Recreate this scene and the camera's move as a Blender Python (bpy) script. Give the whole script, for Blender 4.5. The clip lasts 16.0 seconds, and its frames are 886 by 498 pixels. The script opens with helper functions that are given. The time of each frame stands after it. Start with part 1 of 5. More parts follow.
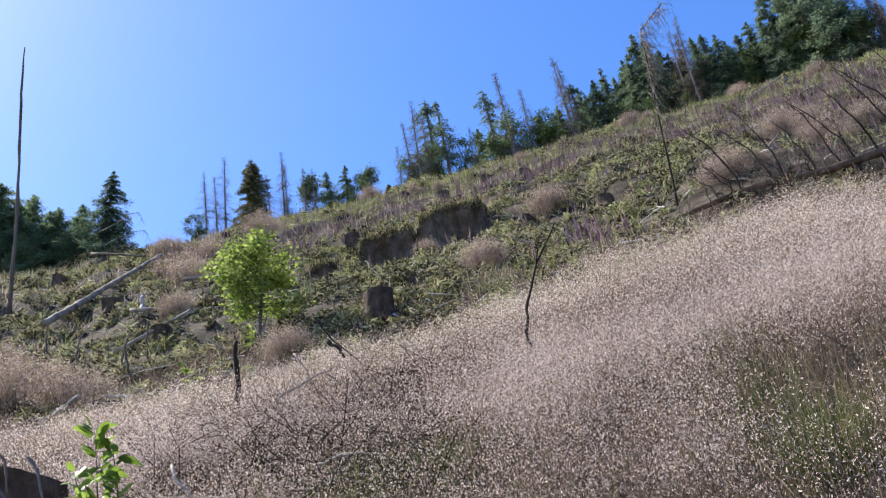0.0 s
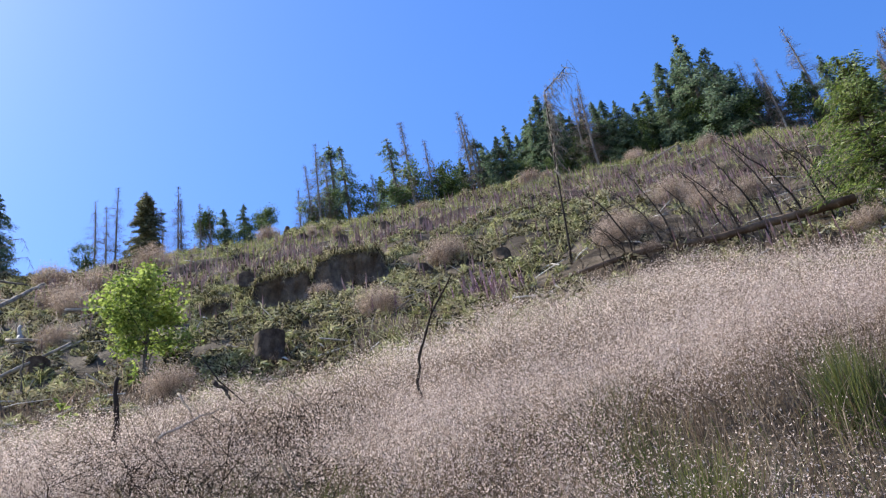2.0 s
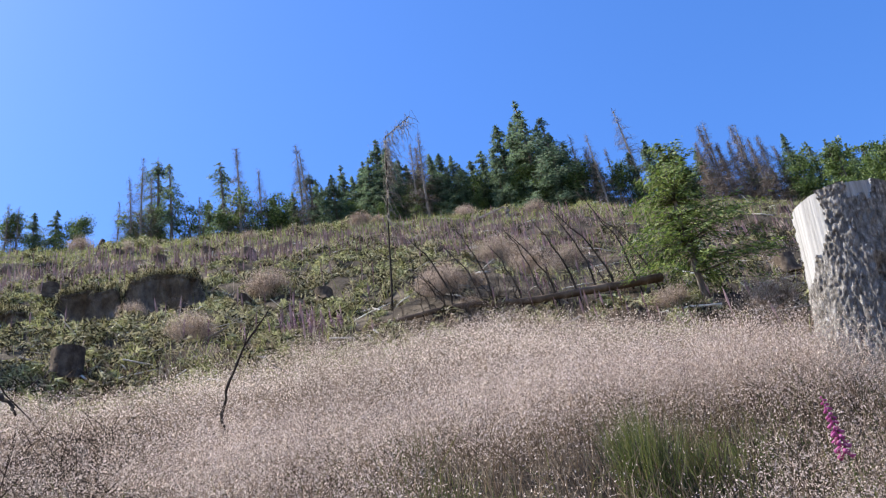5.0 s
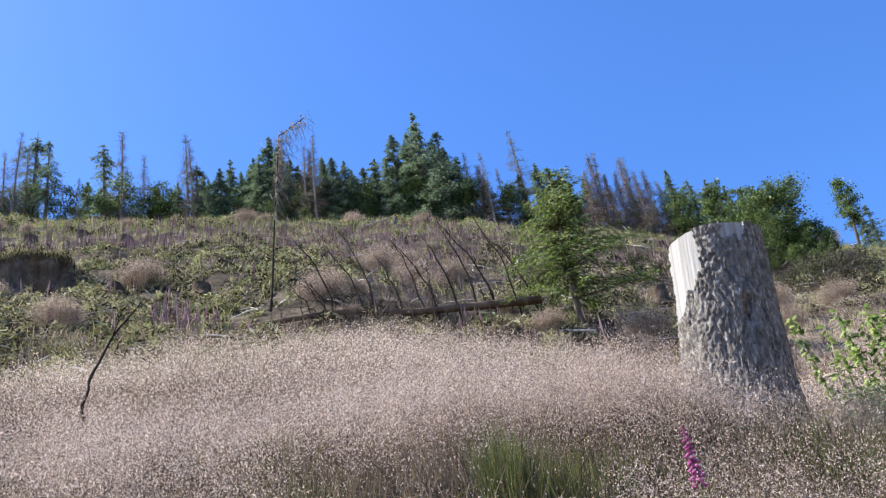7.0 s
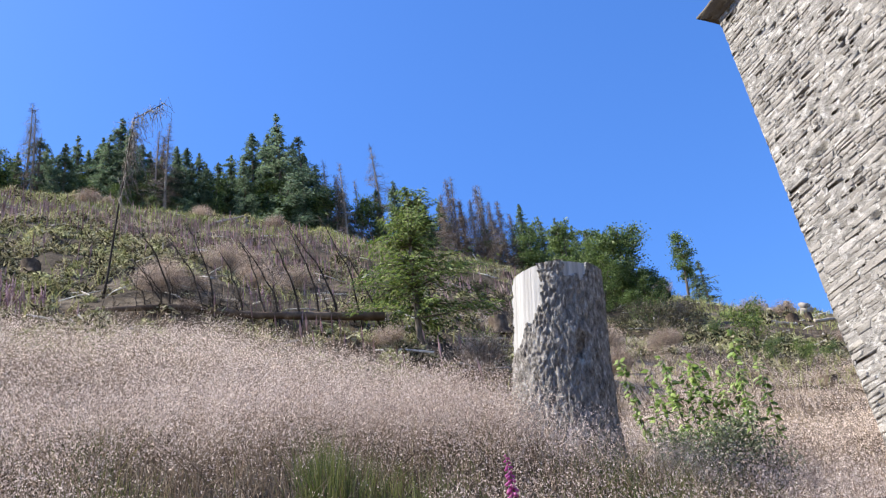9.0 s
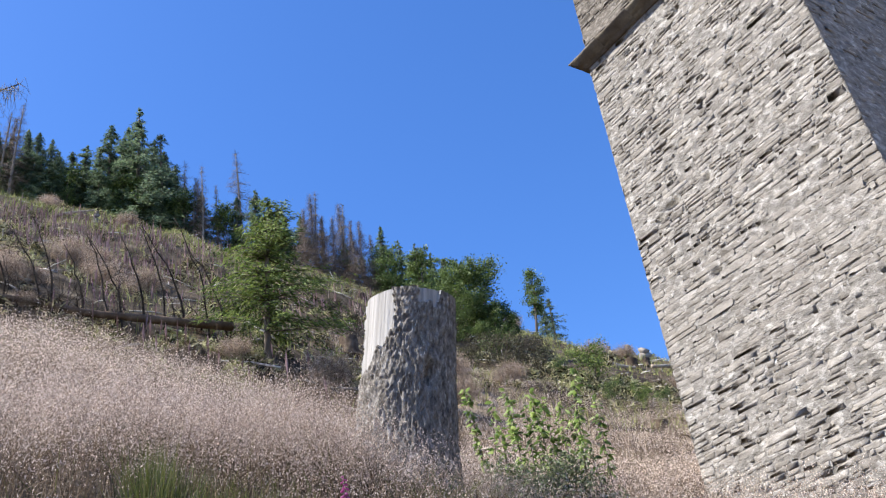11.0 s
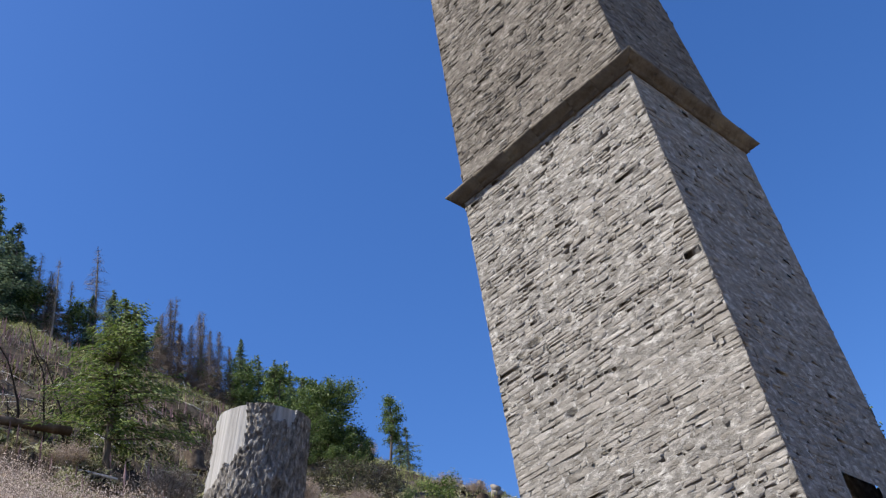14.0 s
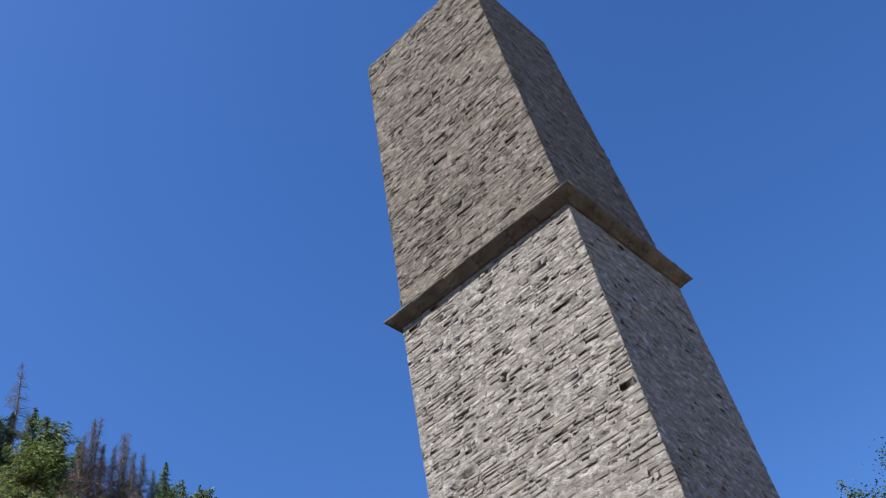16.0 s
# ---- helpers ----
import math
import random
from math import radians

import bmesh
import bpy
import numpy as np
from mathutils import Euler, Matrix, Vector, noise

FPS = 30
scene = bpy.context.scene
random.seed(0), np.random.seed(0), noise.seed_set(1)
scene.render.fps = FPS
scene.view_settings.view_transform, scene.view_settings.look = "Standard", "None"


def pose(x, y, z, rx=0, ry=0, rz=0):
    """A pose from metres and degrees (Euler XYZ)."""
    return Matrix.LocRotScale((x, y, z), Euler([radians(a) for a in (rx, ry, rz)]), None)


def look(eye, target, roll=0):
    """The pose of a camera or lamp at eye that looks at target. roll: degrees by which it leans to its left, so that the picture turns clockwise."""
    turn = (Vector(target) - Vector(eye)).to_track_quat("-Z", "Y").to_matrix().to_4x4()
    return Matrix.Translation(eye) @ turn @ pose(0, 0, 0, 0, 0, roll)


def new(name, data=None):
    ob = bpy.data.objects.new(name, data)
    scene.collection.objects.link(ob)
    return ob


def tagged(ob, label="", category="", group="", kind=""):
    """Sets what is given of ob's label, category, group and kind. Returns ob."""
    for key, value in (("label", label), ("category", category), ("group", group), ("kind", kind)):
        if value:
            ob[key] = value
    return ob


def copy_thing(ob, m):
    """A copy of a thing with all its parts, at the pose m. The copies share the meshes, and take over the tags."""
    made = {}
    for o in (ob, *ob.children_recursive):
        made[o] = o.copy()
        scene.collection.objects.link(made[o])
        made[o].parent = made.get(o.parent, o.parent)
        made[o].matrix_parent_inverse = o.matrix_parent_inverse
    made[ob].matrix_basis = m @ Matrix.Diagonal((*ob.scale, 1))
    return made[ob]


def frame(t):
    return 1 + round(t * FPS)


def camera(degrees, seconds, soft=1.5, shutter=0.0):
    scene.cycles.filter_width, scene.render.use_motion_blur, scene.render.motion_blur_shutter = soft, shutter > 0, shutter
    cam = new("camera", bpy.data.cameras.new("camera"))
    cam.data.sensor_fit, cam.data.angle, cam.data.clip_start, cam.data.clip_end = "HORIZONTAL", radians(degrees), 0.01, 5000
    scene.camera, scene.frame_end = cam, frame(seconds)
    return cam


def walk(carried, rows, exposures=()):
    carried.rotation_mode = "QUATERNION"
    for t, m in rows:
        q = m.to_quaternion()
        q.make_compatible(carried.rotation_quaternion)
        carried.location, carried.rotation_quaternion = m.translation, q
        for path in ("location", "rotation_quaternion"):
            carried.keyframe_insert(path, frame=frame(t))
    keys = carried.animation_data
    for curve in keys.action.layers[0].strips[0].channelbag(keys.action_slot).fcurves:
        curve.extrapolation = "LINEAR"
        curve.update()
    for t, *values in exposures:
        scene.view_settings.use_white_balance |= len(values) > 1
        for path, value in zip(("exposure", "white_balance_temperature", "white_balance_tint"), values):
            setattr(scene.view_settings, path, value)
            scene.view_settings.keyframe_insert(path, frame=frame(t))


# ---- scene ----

# camera: one standing point at the foot of the bank, turning to the right and up
EYE = (0.0, 0.0, 1.6)
cam = camera(49.52, 16.0, soft=1.25)
PATH = [(0.0, 120.80, 8.48, 33.38), (0.5, 121.37, 8.59, 31.97), (1.0, 121.85, 8.67, 30.07), (1.5, 122.20, 8.77, 28.23),
        (2.0, 122.59, 8.92, 26.37), (2.5, 122.99, 8.90, 24.23), (3.0, 123.23, 9.00, 22.13), (3.5, 123.41, 9.07, 19.78),
        (4.0, 123.40, 9.12, 17.83), (6.5, 122.58, 8.67, 7.56), (7.0, 122.42, 8.57, 5.41), (7.5, 122.32, 8.29, 3.05),
        (8.0, 122.16, 8.09, 0.19), (8.5, 121.95, 7.77, -2.72), (9.0, 121.71, 7.58, -5.86), (9.5, 121.48, 7.35, -8.93),
        (10.0, 121.39, 7.29, -11.82), (12.5, 123.61, 7.15, -20.95), (13.0, 124.92, 7.07, -22.85), (13.5, 126.31, 7.28, -24.22),
        (14.0, 127.85, 7.41, -25.60), (14.5, 129.37, 7.42, -27.13), (15.0, 131.02, 7.80, -28.12), (15.5, 132.86, 8.13, -28.87),
        (16.0, 134.76, 8.46, -29.57)]
walk(cam, [(t, pose(*EYE, a, b, c)) for t, a, b, c in PATH],
     exposures=[(0.0, 1.15), (4.0, 1.2), (8.0, 1.28), (10.0, 1.25), (12.5, 0.8), (16.0, 0.57)])

# daylight: high summer sun from the upper left
SUN_AZ, SUN_EL = -86.0, 50.0
world = bpy.data.worlds.new("sky")
scene.world = world
world.use_nodes = True
sky = world.node_tree.nodes.new("ShaderNodeTexSky")
sky.sky_type, sky.sun_disc = "NISHITA", False
sky.sun_elevation, sky.sun_rotation = radians(SUN_EL), radians(SUN_AZ % 360)
sky.air_density, sky.dust_density, sky.ozone_density, sky.altitude = 1.0, 0.78, 4.0, 800
back = world.node_tree.nodes["Background"]
back.inputs["Strength"].default_value = 0.096
deep = world.node_tree.nodes.new("ShaderNodeHueSaturation")
deep.inputs["Hue"].default_value, deep.inputs["Saturation"].default_value, deep.inputs["Value"].default_value = 0.510, 1.23, 1.40
world.node_tree.links.new(sky.outputs[0], deep.inputs["Color"])
world.node_tree.links.new(deep.outputs[0], back.inputs["Color"])
sun = new("sun", bpy.data.lights.new("sun", "SUN"))
sun.data.energy, sun.data.angle, sun.data.color = 5.5, radians(0.53), (1.0, 0.95, 0.87)
sun.matrix_world = look((0, 0, 0), [-c for c in (math.sin(radians(SUN_AZ)) * math.cos(radians(SUN_EL)),
                                                math.cos(radians(SUN_AZ)) * math.cos(radians(SUN_EL)), math.sin(radians(SUN_EL)))])
sun.location = (-30, 10, 60)


# ---------- materials
def surface(name, stops, scale=4.0, fine=40.0, rough=0.85, bump=0.3, stretch=(1, 1, 1), vary=0.0, island=0.0, leaf=0.0, metal=0.0, dist=0.02, world=False):
    """Colour from two scales of noise over the stops, with relief; vary: by object; island: by piece; leaf: light let through."""
    m = bpy.data.materials.new(name)
    m.use_nodes = True
    nt = m.node_tree
    nt.nodes.clear()
    N, K = nt.nodes.new, nt.links.new
    co = N("ShaderNodeTexCoord")
    mp = N("ShaderNodeMapping")
    mp.inputs["Scale"].default_value = stretch
    K(N("ShaderNodeNewGeometry").outputs["Position"] if world else co.outputs["Object"], mp.inputs["Vector"])
    big, small = N("ShaderNodeTexNoise"), N("ShaderNodeTexNoise")
    for n, s, d in ((big, scale, 5), (small, fine, 4)):
        n.inputs["Scale"].default_value, n.inputs["Detail"].default_value = s, d
        n.inputs["Roughness"].default_value = 0.62
        K(mp.outputs[0], n.inputs["Vector"])
    mix = N("ShaderNodeMath")
    mix.operation = "MULTIPLY_ADD"
    K(small.outputs["Fac"], mix.inputs[0])
    mix.inputs[1].default_value = 0.45
    sh = N("ShaderNodeMath")
    sh.operation = "MULTIPLY_ADD"
    K(big.outputs["Fac"], sh.inputs[0])
    sh.inputs[1].default_value, sh.inputs[2].default_value = 1.5, -0.48
    K(sh.outputs[0], mix.inputs[2])
    fac = mix.outputs[0]
    for amount, kind, socket in ((vary, "ShaderNodeObjectInfo", "Random"), (island, "ShaderNodeNewGeometry", "Random Per Island")):
        if amount:
            src, add = N(kind), N("ShaderNodeMath")
            add.operation = "MULTIPLY_ADD"
            K(src.outputs[socket], add.inputs[0])
            add.inputs[1].default_value = amount
            off = N("ShaderNodeMath")
            K(fac, off.inputs[0])
            off.inputs[1].default_value = -amount / 2
            K(off.outputs[0], add.inputs[2])
            fac = add.outputs[0]
    ramp = N("ShaderNodeValToRGB")
    while len(ramp.color_ramp.elements) < len(stops):
        ramp.color_ramp.elements.new(0.5)
    for k, c in enumerate(stops):
        e = ramp.color_ramp.elements[k]
        e.position, e.color = 0.15 + 0.7 * k / max(1, len(stops) - 1), (*c, 1)
    K(fac, ramp.inputs[0])
    bs = N("ShaderNodeBsdfPrincipled")
    bs.inputs["Roughness"].default_value, bs.inputs["Metallic"].default_value = rough, metal
    bs.inputs["Specular IOR Level"].default_value = 0.3 if rough < 0.85 else 0.08
    K(ramp.outputs[0], bs.inputs["Base Color"])
    if bump:
        b = N("ShaderNodeBump")
        b.inputs["Strength"].default_value, b.inputs["Distance"].default_value = bump, dist
        K(mix.outputs[0], b.inputs["Height"])
        K(b.outputs[0], bs.inputs["Normal"])
    out = N("ShaderNodeOutputMaterial")
    if leaf:
        tr, ms = N("ShaderNodeBsdfTranslucent"), N("ShaderNodeMixShader")
        K(ramp.outputs[0], tr.inputs["Color"])
        ms.inputs[0].default_value = leaf
        K(bs.outputs[0], ms.inputs[1])
        K(tr.outputs[0], ms.inputs[2])
        K(ms.outputs[0], out.inputs[0])
    else:
        K(bs.outputs[0], out.inputs[0])
    return m


GROUND = surface("hill_soil", [(0.014, 0.011, 0.008), (0.04, 0.031, 0.022), (0.085, 0.067, 0.048), (0.16, 0.132, 0.10)], 1.1, 13, 0.95, 1.0, dist=0.12)
# the dry field, and unseen ground made pale to bounce light onto the chimney
FIELD_BOUNCE = surface("dry_field_and_bounce_ground", [(0.115, 0.088, 0.062), (0.19, 0.15, 0.108), (0.26, 0.21, 0.157)], 0.6, 7, 0.95, 0.6, dist=0.06)
STONE_TONES = [(0.125, 0.112, 0.098), (0.205, 0.188, 0.167), (0.27, 0.25, 0.224), (0.36, 0.34, 0.312)]
STONE = surface("slate_stone", STONE_TONES, 5.0, 48, 0.95, 0.8, (1, 1, 1.7), vary=0.30, dist=0.022, world=True)
STONE_ISLE = surface("slate_stone_joined", STONE_TONES, 5.0, 48, 0.95, 0.8, (1, 1, 1.7), island=0.30, dist=0.022, world=True)
STONE_UPPER = surface("weathered_slate_joined", [(0.065, 0.056, 0.048), (0.115, 0.102, 0.088), (0.165, 0.149, 0.13), (0.26, 0.24, 0.214)], 5.0, 48, 0.95, 0.8, (1, 1, 1.7), island=0.28, dist=0.022, world=True)
MORTAR_UPPER = surface("weathered_mortar", [(0.085, 0.073, 0.061), (0.155, 0.137, 0.117), (0.31, 0.283, 0.25)], 9.0, 60, 0.95, 0.9, (1, 1, 1.5), dist=0.025, world=True)
MORTAR = surface("lime_mortar", [(0.12, 0.111, 0.098), (0.225, 0.211, 0.192), (0.50, 0.48, 0.447)], 9.0, 60, 0.95, 0.9, (1, 1, 1.5), dist=0.025, world=True)
CORNICE = surface("weathered_cornice_stone", [(0.065, 0.055, 0.045), (0.105, 0.09, 0.074), (0.145, 0.127, 0.106), (0.19, 0.17, 0.135)], 3.0, 30, 0.95, 0.8, vary=0.15, dist=0.02, world=True)
BARK = surface("grey_spruce_bark", [(0.05, 0.044, 0.038), (0.135, 0.122, 0.109), (0.25, 0.232, 0.212), (0.50, 0.475, 0.44)], 26.0, 100, 0.95, 1.0, (1, 1, 0.45), dist=0.025)
BARE = surface("bleached_wood", [(0.15, 0.143, 0.135), (0.29, 0.281, 0.269), (0.42, 0.409, 0.393)], 5.0, 55, 0.8, 0.5, (4, 4, 0.10), dist=0.02)
CUT = surface("cut_wood_weathered", [(0.16, 0.145, 0.12), (0.27, 0.25, 0.21), (0.36, 0.33, 0.28)], 6.0, 60, 0.9, 0.5)
TRUNK = surface("spruce_trunk_bark", [(0.05, 0.042, 0.035), (0.11, 0.093, 0.078), (0.19, 0.165, 0.14)], 3.0, 25, 0.95, 0.6, (1, 1, 0.3))
DEADWOOD = surface("dead_grey_wood", [(0.10, 0.088, 0.076), (0.19, 0.17, 0.15), (0.31, 0.28, 0.25)], 3.0, 25, 0.9, 0.5, (1, 1, 0.2), vary=0.3)
DEADTWIG = surface("dead_twigs", [(0.095, 0.07, 0.052), (0.175, 0.134, 0.106), (0.27, 0.215, 0.178)], 1.0, 10, 0.95, 0, vary=0.3, island=0.4)
NEEDLE = surface("spruce_needles", [(0.045, 0.076, 0.042), (0.098, 0.148, 0.082), (0.175, 0.235, 0.135)], 1.2, 8, 0.7, 0, vary=0.35, island=0.8, leaf=0.45)
NEEDLE_BRIGHT = surface("young_spruce_needles", [(0.045, 0.075, 0.018), (0.11, 0.165, 0.036), (0.22, 0.28, 0.07)], 1.2, 8, 0.65, 0, vary=0.2, island=1.0, leaf=0.3)
NEEDLE_SOFT = surface("soft_green_needles", [(0.082, 0.126, 0.062), (0.17, 0.236, 0.12), (0.28, 0.355, 0.19)], 1.2, 8, 0.7, 0, vary=0.3, island=0.8, leaf=0.6)
NEEDLE_BROWN = surface("brownish_dense_needles", [(0.06, 0.068, 0.034), (0.13, 0.135, 0.068), (0.22, 0.215, 0.12)], 1.2, 8, 0.8, 0, island=0.8, leaf=0.3)
LOGWOOD = surface("weathered_log_wood", [(0.09, 0.07, 0.052), (0.20, 0.165, 0.132), (0.32, 0.275, 0.225), (0.46, 0.41, 0.35)], 2.5, 22, 0.92, 0.6, (1, 1, 1), vary=0.3, world=True)
LEAF = surface("broad_leaves", [(0.026, 0.05, 0.013), (0.07, 0.112, 0.03), (0.15, 0.205, 0.06)], 1.2, 8, 0.55, 0, vary=0.3, island=0.9, leaf=0.32)
LEAF_FRESH = surface("fresh_sapling_leaves", [(0.09, 0.14, 0.03), (0.20, 0.27, 0.055), (0.34, 0.41, 0.11)], 2.0, 8, 0.8, 0, island=0.9, leaf=0.45)
GRASS_STEM = surface("dry_grass_stems", [(0.045, 0.031, 0.021), (0.115, 0.082, 0.056), (0.23, 0.175, 0.125)], 0.8, 6, 0.7, 0, island=0.9, leaf=0.35)
GRASS_HEAD = surface("hair_grass_spikelets", [(0.24, 0.18, 0.149), (0.46, 0.362, 0.31), (0.73, 0.622, 0.548)], 0.6, 5, 0.6, 0, island=1.05, leaf=0.4)
GRASS_TAN = surface("tan_grass_heads", [(0.16, 0.115, 0.088), (0.49, 0.385, 0.315), (0.88, 0.75, 0.65)], 0.6, 5, 0.6, 0, island=1.35, leaf=0.4)
GRASS_GREEN = surface("green_grass_blades", [(0.03, 0.046, 0.01), (0.07, 0.092, 0.021), (0.15, 0.16, 0.045)], 1.0, 6, 0.6, 0, island=0.8, leaf=0.4)
SCRUB = surface("brown_green_scrub", [(0.035, 0.033, 0.02), (0.075, 0.07, 0.042), (0.14, 0.125, 0.078)], 1.5, 8, 0.8, 0, vary=0.3, island=0.9, leaf=0.2)
HILL_GREEN = surface("pale_green_hill_grass", [(0.12, 0.135, 0.04), (0.24, 0.255, 0.085), (0.36, 0.355, 0.145)], 0.4, 4, 0.8, 0, island=0.8, leaf=0.3)
WILLOW = surface("willow_leaves", [(0.07, 0.12, 0.03), (0.18, 0.265, 0.07), (0.37, 0.46, 0.17)], 2.0, 8, 0.5, 0, island=0.9, leaf=0.45)
WILLOW_GREY = surface("grey_willow_leaves", [(0.06, 0.08, 0.04), (0.13, 0.155, 0.085), (0.24, 0.27, 0.165)], 2.0, 8, 0.6, 0, island=0.9, leaf=0.3)
HERB = surface("hill_herbs", [(0.03, 0.028, 0.016), (0.10, 0.094, 0.048), (0.24, 0.22, 0.118), (0.43, 0.395, 0.245)], 0.3, 3, 0.85, 0, island=1.35, leaf=0.2)
# lighter copy of HERB: sunlight on the leaves is put into the colour
HERB_LIGHT = surface("sunlit_yellow_green_herbs", [(0.10, 0.108, 0.045), (0.25, 0.255, 0.115), (0.46, 0.45, 0.25)], 0.3, 3, 0.85, 0, island=1.15, leaf=0.25)
TUFT = surface("pale_tussock_grass", [(0.18, 0.135, 0.104), (0.36, 0.285, 0.228), (0.54, 0.445, 0.37)], 0.5, 6, 0.85, 0, island=0.9, leaf=0.35)
STALK = surface("faded_foxglove_stalks", [(0.16, 0.105, 0.095), (0.29, 0.19, 0.182), (0.43, 0.295, 0.28)], 0.5, 5, 0.9, 0, island=0.9, leaf=0.1)
BLOOM = surface("foxglove_bloom", [(0.24, 0.03, 0.14), (0.38, 0.07, 0.24), (0.5, 0.2, 0.36)], 9, 60, 0.5, 0, island=0.4, leaf=0.3)
SOIL = surface("bare_dark_soil", [(0.075, 0.06, 0.052), (0.15, 0.127, 0.11), (0.25, 0.215, 0.188)], 2.5, 22, 0.95, 1.0, dist=0.12)


# ---------- mesh helpers
def mesh_of(name, verts, faces, mats, smooth=False):
    """A mesh from arrays: verts (n, 3), faces (m, 3) or (m, 4) of one size."""
    verts, faces = np.asarray(verts, np.float32), np.asarray(faces, np.int32)
    me = bpy.data.meshes.new(name)
    k = faces.shape[1]
    me.vertices.add(len(verts))
    me.vertices.foreach_set("co", verts.ravel())
    me.loops.add(faces.size)
    me.loops.foreach_set("vertex_index", faces.ravel())
    me.polygons.add(len(faces))
    me.polygons.foreach_set("loop_start", np.arange(0, faces.size, k, dtype=np.int32))
    me.polygons.foreach_set("loop_total", np.full(len(faces), k, dtype=np.int32))
    me.update(calc_edges=True)
    for m in (mats if isinstance(mats, (list, tuple)) else [mats]):
        me.materials.append(m)
    if smooth:
        me.polygons.foreach_set("use_smooth", np.ones(len(faces), dtype=bool))
    return me


def bm_mesh(name, bm, mat, smooth=False):
    me = bpy.data.meshes.new(name)
    bm.to_mesh(me)
    bm.free()
    me.materials.append(mat)
    if smooth:
        for p in me.polygons:
            p.use_smooth = True
    return me


def part(name, me, parent, label=""):
    ob = new(name, me)
    ob.parent = parent
    return tagged(ob, label) if label else ob


def thing(name, label, category, at=(0, 0, 0), group="", kind=""):
    ob = new(name)
    ob.empty_display_size = 0.2
    ob.location = at
    return tagged(ob, label, category, group, kind)




def tube(points, radii, sides=7, rough=0.0, seed=1):
    """A closed tapered tube through the points: verts, faces (triangles)."""
    r2 = np.random.default_rng(seed)
    P = np.asarray(points, float)
    n = len(P)
    T = np.gradient(P, axis=0)
    T /= np.linalg.norm(T, axis=1)[:, None] + 1e-9
    up = np.array([0.0, 0.0, 1.0]) if abs(T[0][2]) < 0.9 else np.array([1.0, 0.0, 0.0])
    V = []
    for i in range(n):
        a = np.cross(T[i], up)
        a /= np.linalg.norm(a) + 1e-9
        b = np.cross(T[i], a)
        for j in range(sides):
            w = 2 * math.pi * j / sides
            r = radii[i] * (1 + rough * r2.uniform(-1, 1))
            V.append(P[i] + r * (math.cos(w) * a + math.sin(w) * b))
    F = []
    for i in range(n - 1):
        for j in range(sides):
            a, b = i * sides + j, i * sides + (j + 1) % sides
            F += [(a, b, b + sides), (a, b + sides, a + sides)]
    V += [P[0], P[-1]]
    for j in range(sides):
        F += [(len(V) - 2, (j + 1) % sides, j), (len(V) - 1, (n - 1) * sides + j, (n - 1) * sides + (j + 1) % sides)]
    return np.array(V), np.array(F)


def merge(pieces):
    V, F, o = [], [], 0
    for v, f in pieces:
        V.append(v)
        F.append(np.asarray(f) + o)
        o += len(v)
    return np.concatenate(V), np.concatenate(F)


def flakes(centres, along, across):
    """Small pointed leaves: one diamond of two triangles for each centre."""
    n = len(centres)
    V = np.empty((n, 4, 3))
    V[:, 0], V[:, 1], V[:, 2], V[:, 3] = centres - along, centres + across, centres + along, centres - across
    F = np.arange(4 * n).reshape(n, 4)
    return V.reshape(-1, 3), np.concatenate([F[:, [0, 1, 2]], F[:, [0, 2, 3]]])


def slivers(centres, along, across):
    """Needle sprays: one narrow triangle for each centre."""
    n = len(centres)
    V = np.empty((n, 3, 3))
    V[:, 0], V[:, 1], V[:, 2] = centres - along + across, centres - along * 0.8 - across, centres + along
    return V.reshape(-1, 3), np.arange(3 * n).reshape(n, 3)


def blades(roots, tips, width, bend, r):
    """Grass blades: two thin triangles along a bent line for each root."""
    n = len(roots)
    side = np.cross(tips - roots, r.normal(size=(n, 3)))
    side /= np.linalg.norm(side, axis=1)[:, None] + 1e-9
    side *= np.broadcast_to(np.asarray(width, float), (n,))[:, None]
    mid = (roots + tips) / 2 + bend
    V = np.empty((n, 5, 3))
    V[:, 0], V[:, 1], V[:, 2], V[:, 3], V[:, 4] = roots - side, roots + side, mid + side * 0.8, mid - side * 0.8, tips
    F = np.arange(5 * n).reshape(n, 5)
    return V.reshape(-1, 3), np.concatenate([F[:, [0, 1, 2]], F[:, [0, 2, 3]], F[:, [3, 2, 4]]])


# ---------- the hillside: heights by bearing (degrees to the right of ahead) and distance
BEARING = np.array([-180, -120, -90, -75, -60, -56, -50, -43, -37, -32, -26, -20, -12, -8, -2.5, 3, 10, 13, 20, 30, 40, 60, 80, 120, 180])
BANK = np.array([-6, -3, 8, 17, 21.5, 22.3, 24.2, 25.5, 26.2, 26.7, 27.5, 28, 28.6, 28.5, 28, 26.4, 24.0, 22.6, 20.3, 18.3, 16.5, 13, 8, -3, -6])
RIDGE_B = np.array([-180, -120, -90, -75, -60, -56, -49, -41, -33, -27, -20, -13, -6, -2, 4, 12, 21, 26, 30, 34, 45, 60, 80, 120, 180])
RIDGE_E = np.array([2, 6, 18, 26, 29.4, 30.0, 31.6, 32.8, 33.9, 34.6, 34.8, 34.8, 34.2, 33.7, 32.7, 30.5, 27.2, 25.3, 23.4, 22, 20, 17, 12, 4, 2])
CREST = 11.0
FAR = 60.0
_grid = np.arange(-180, 180.25, 0.25)
_soft = np.exp(-0.5 * (np.arange(-24, 25) / 8.0) ** 2)
_soft /= _soft.sum()


def _smooth(b, v):
    w = np.interp(_grid, b, v)
    return np.convolve(np.pad(w, 24, mode="edge"), _soft, mode="valid")


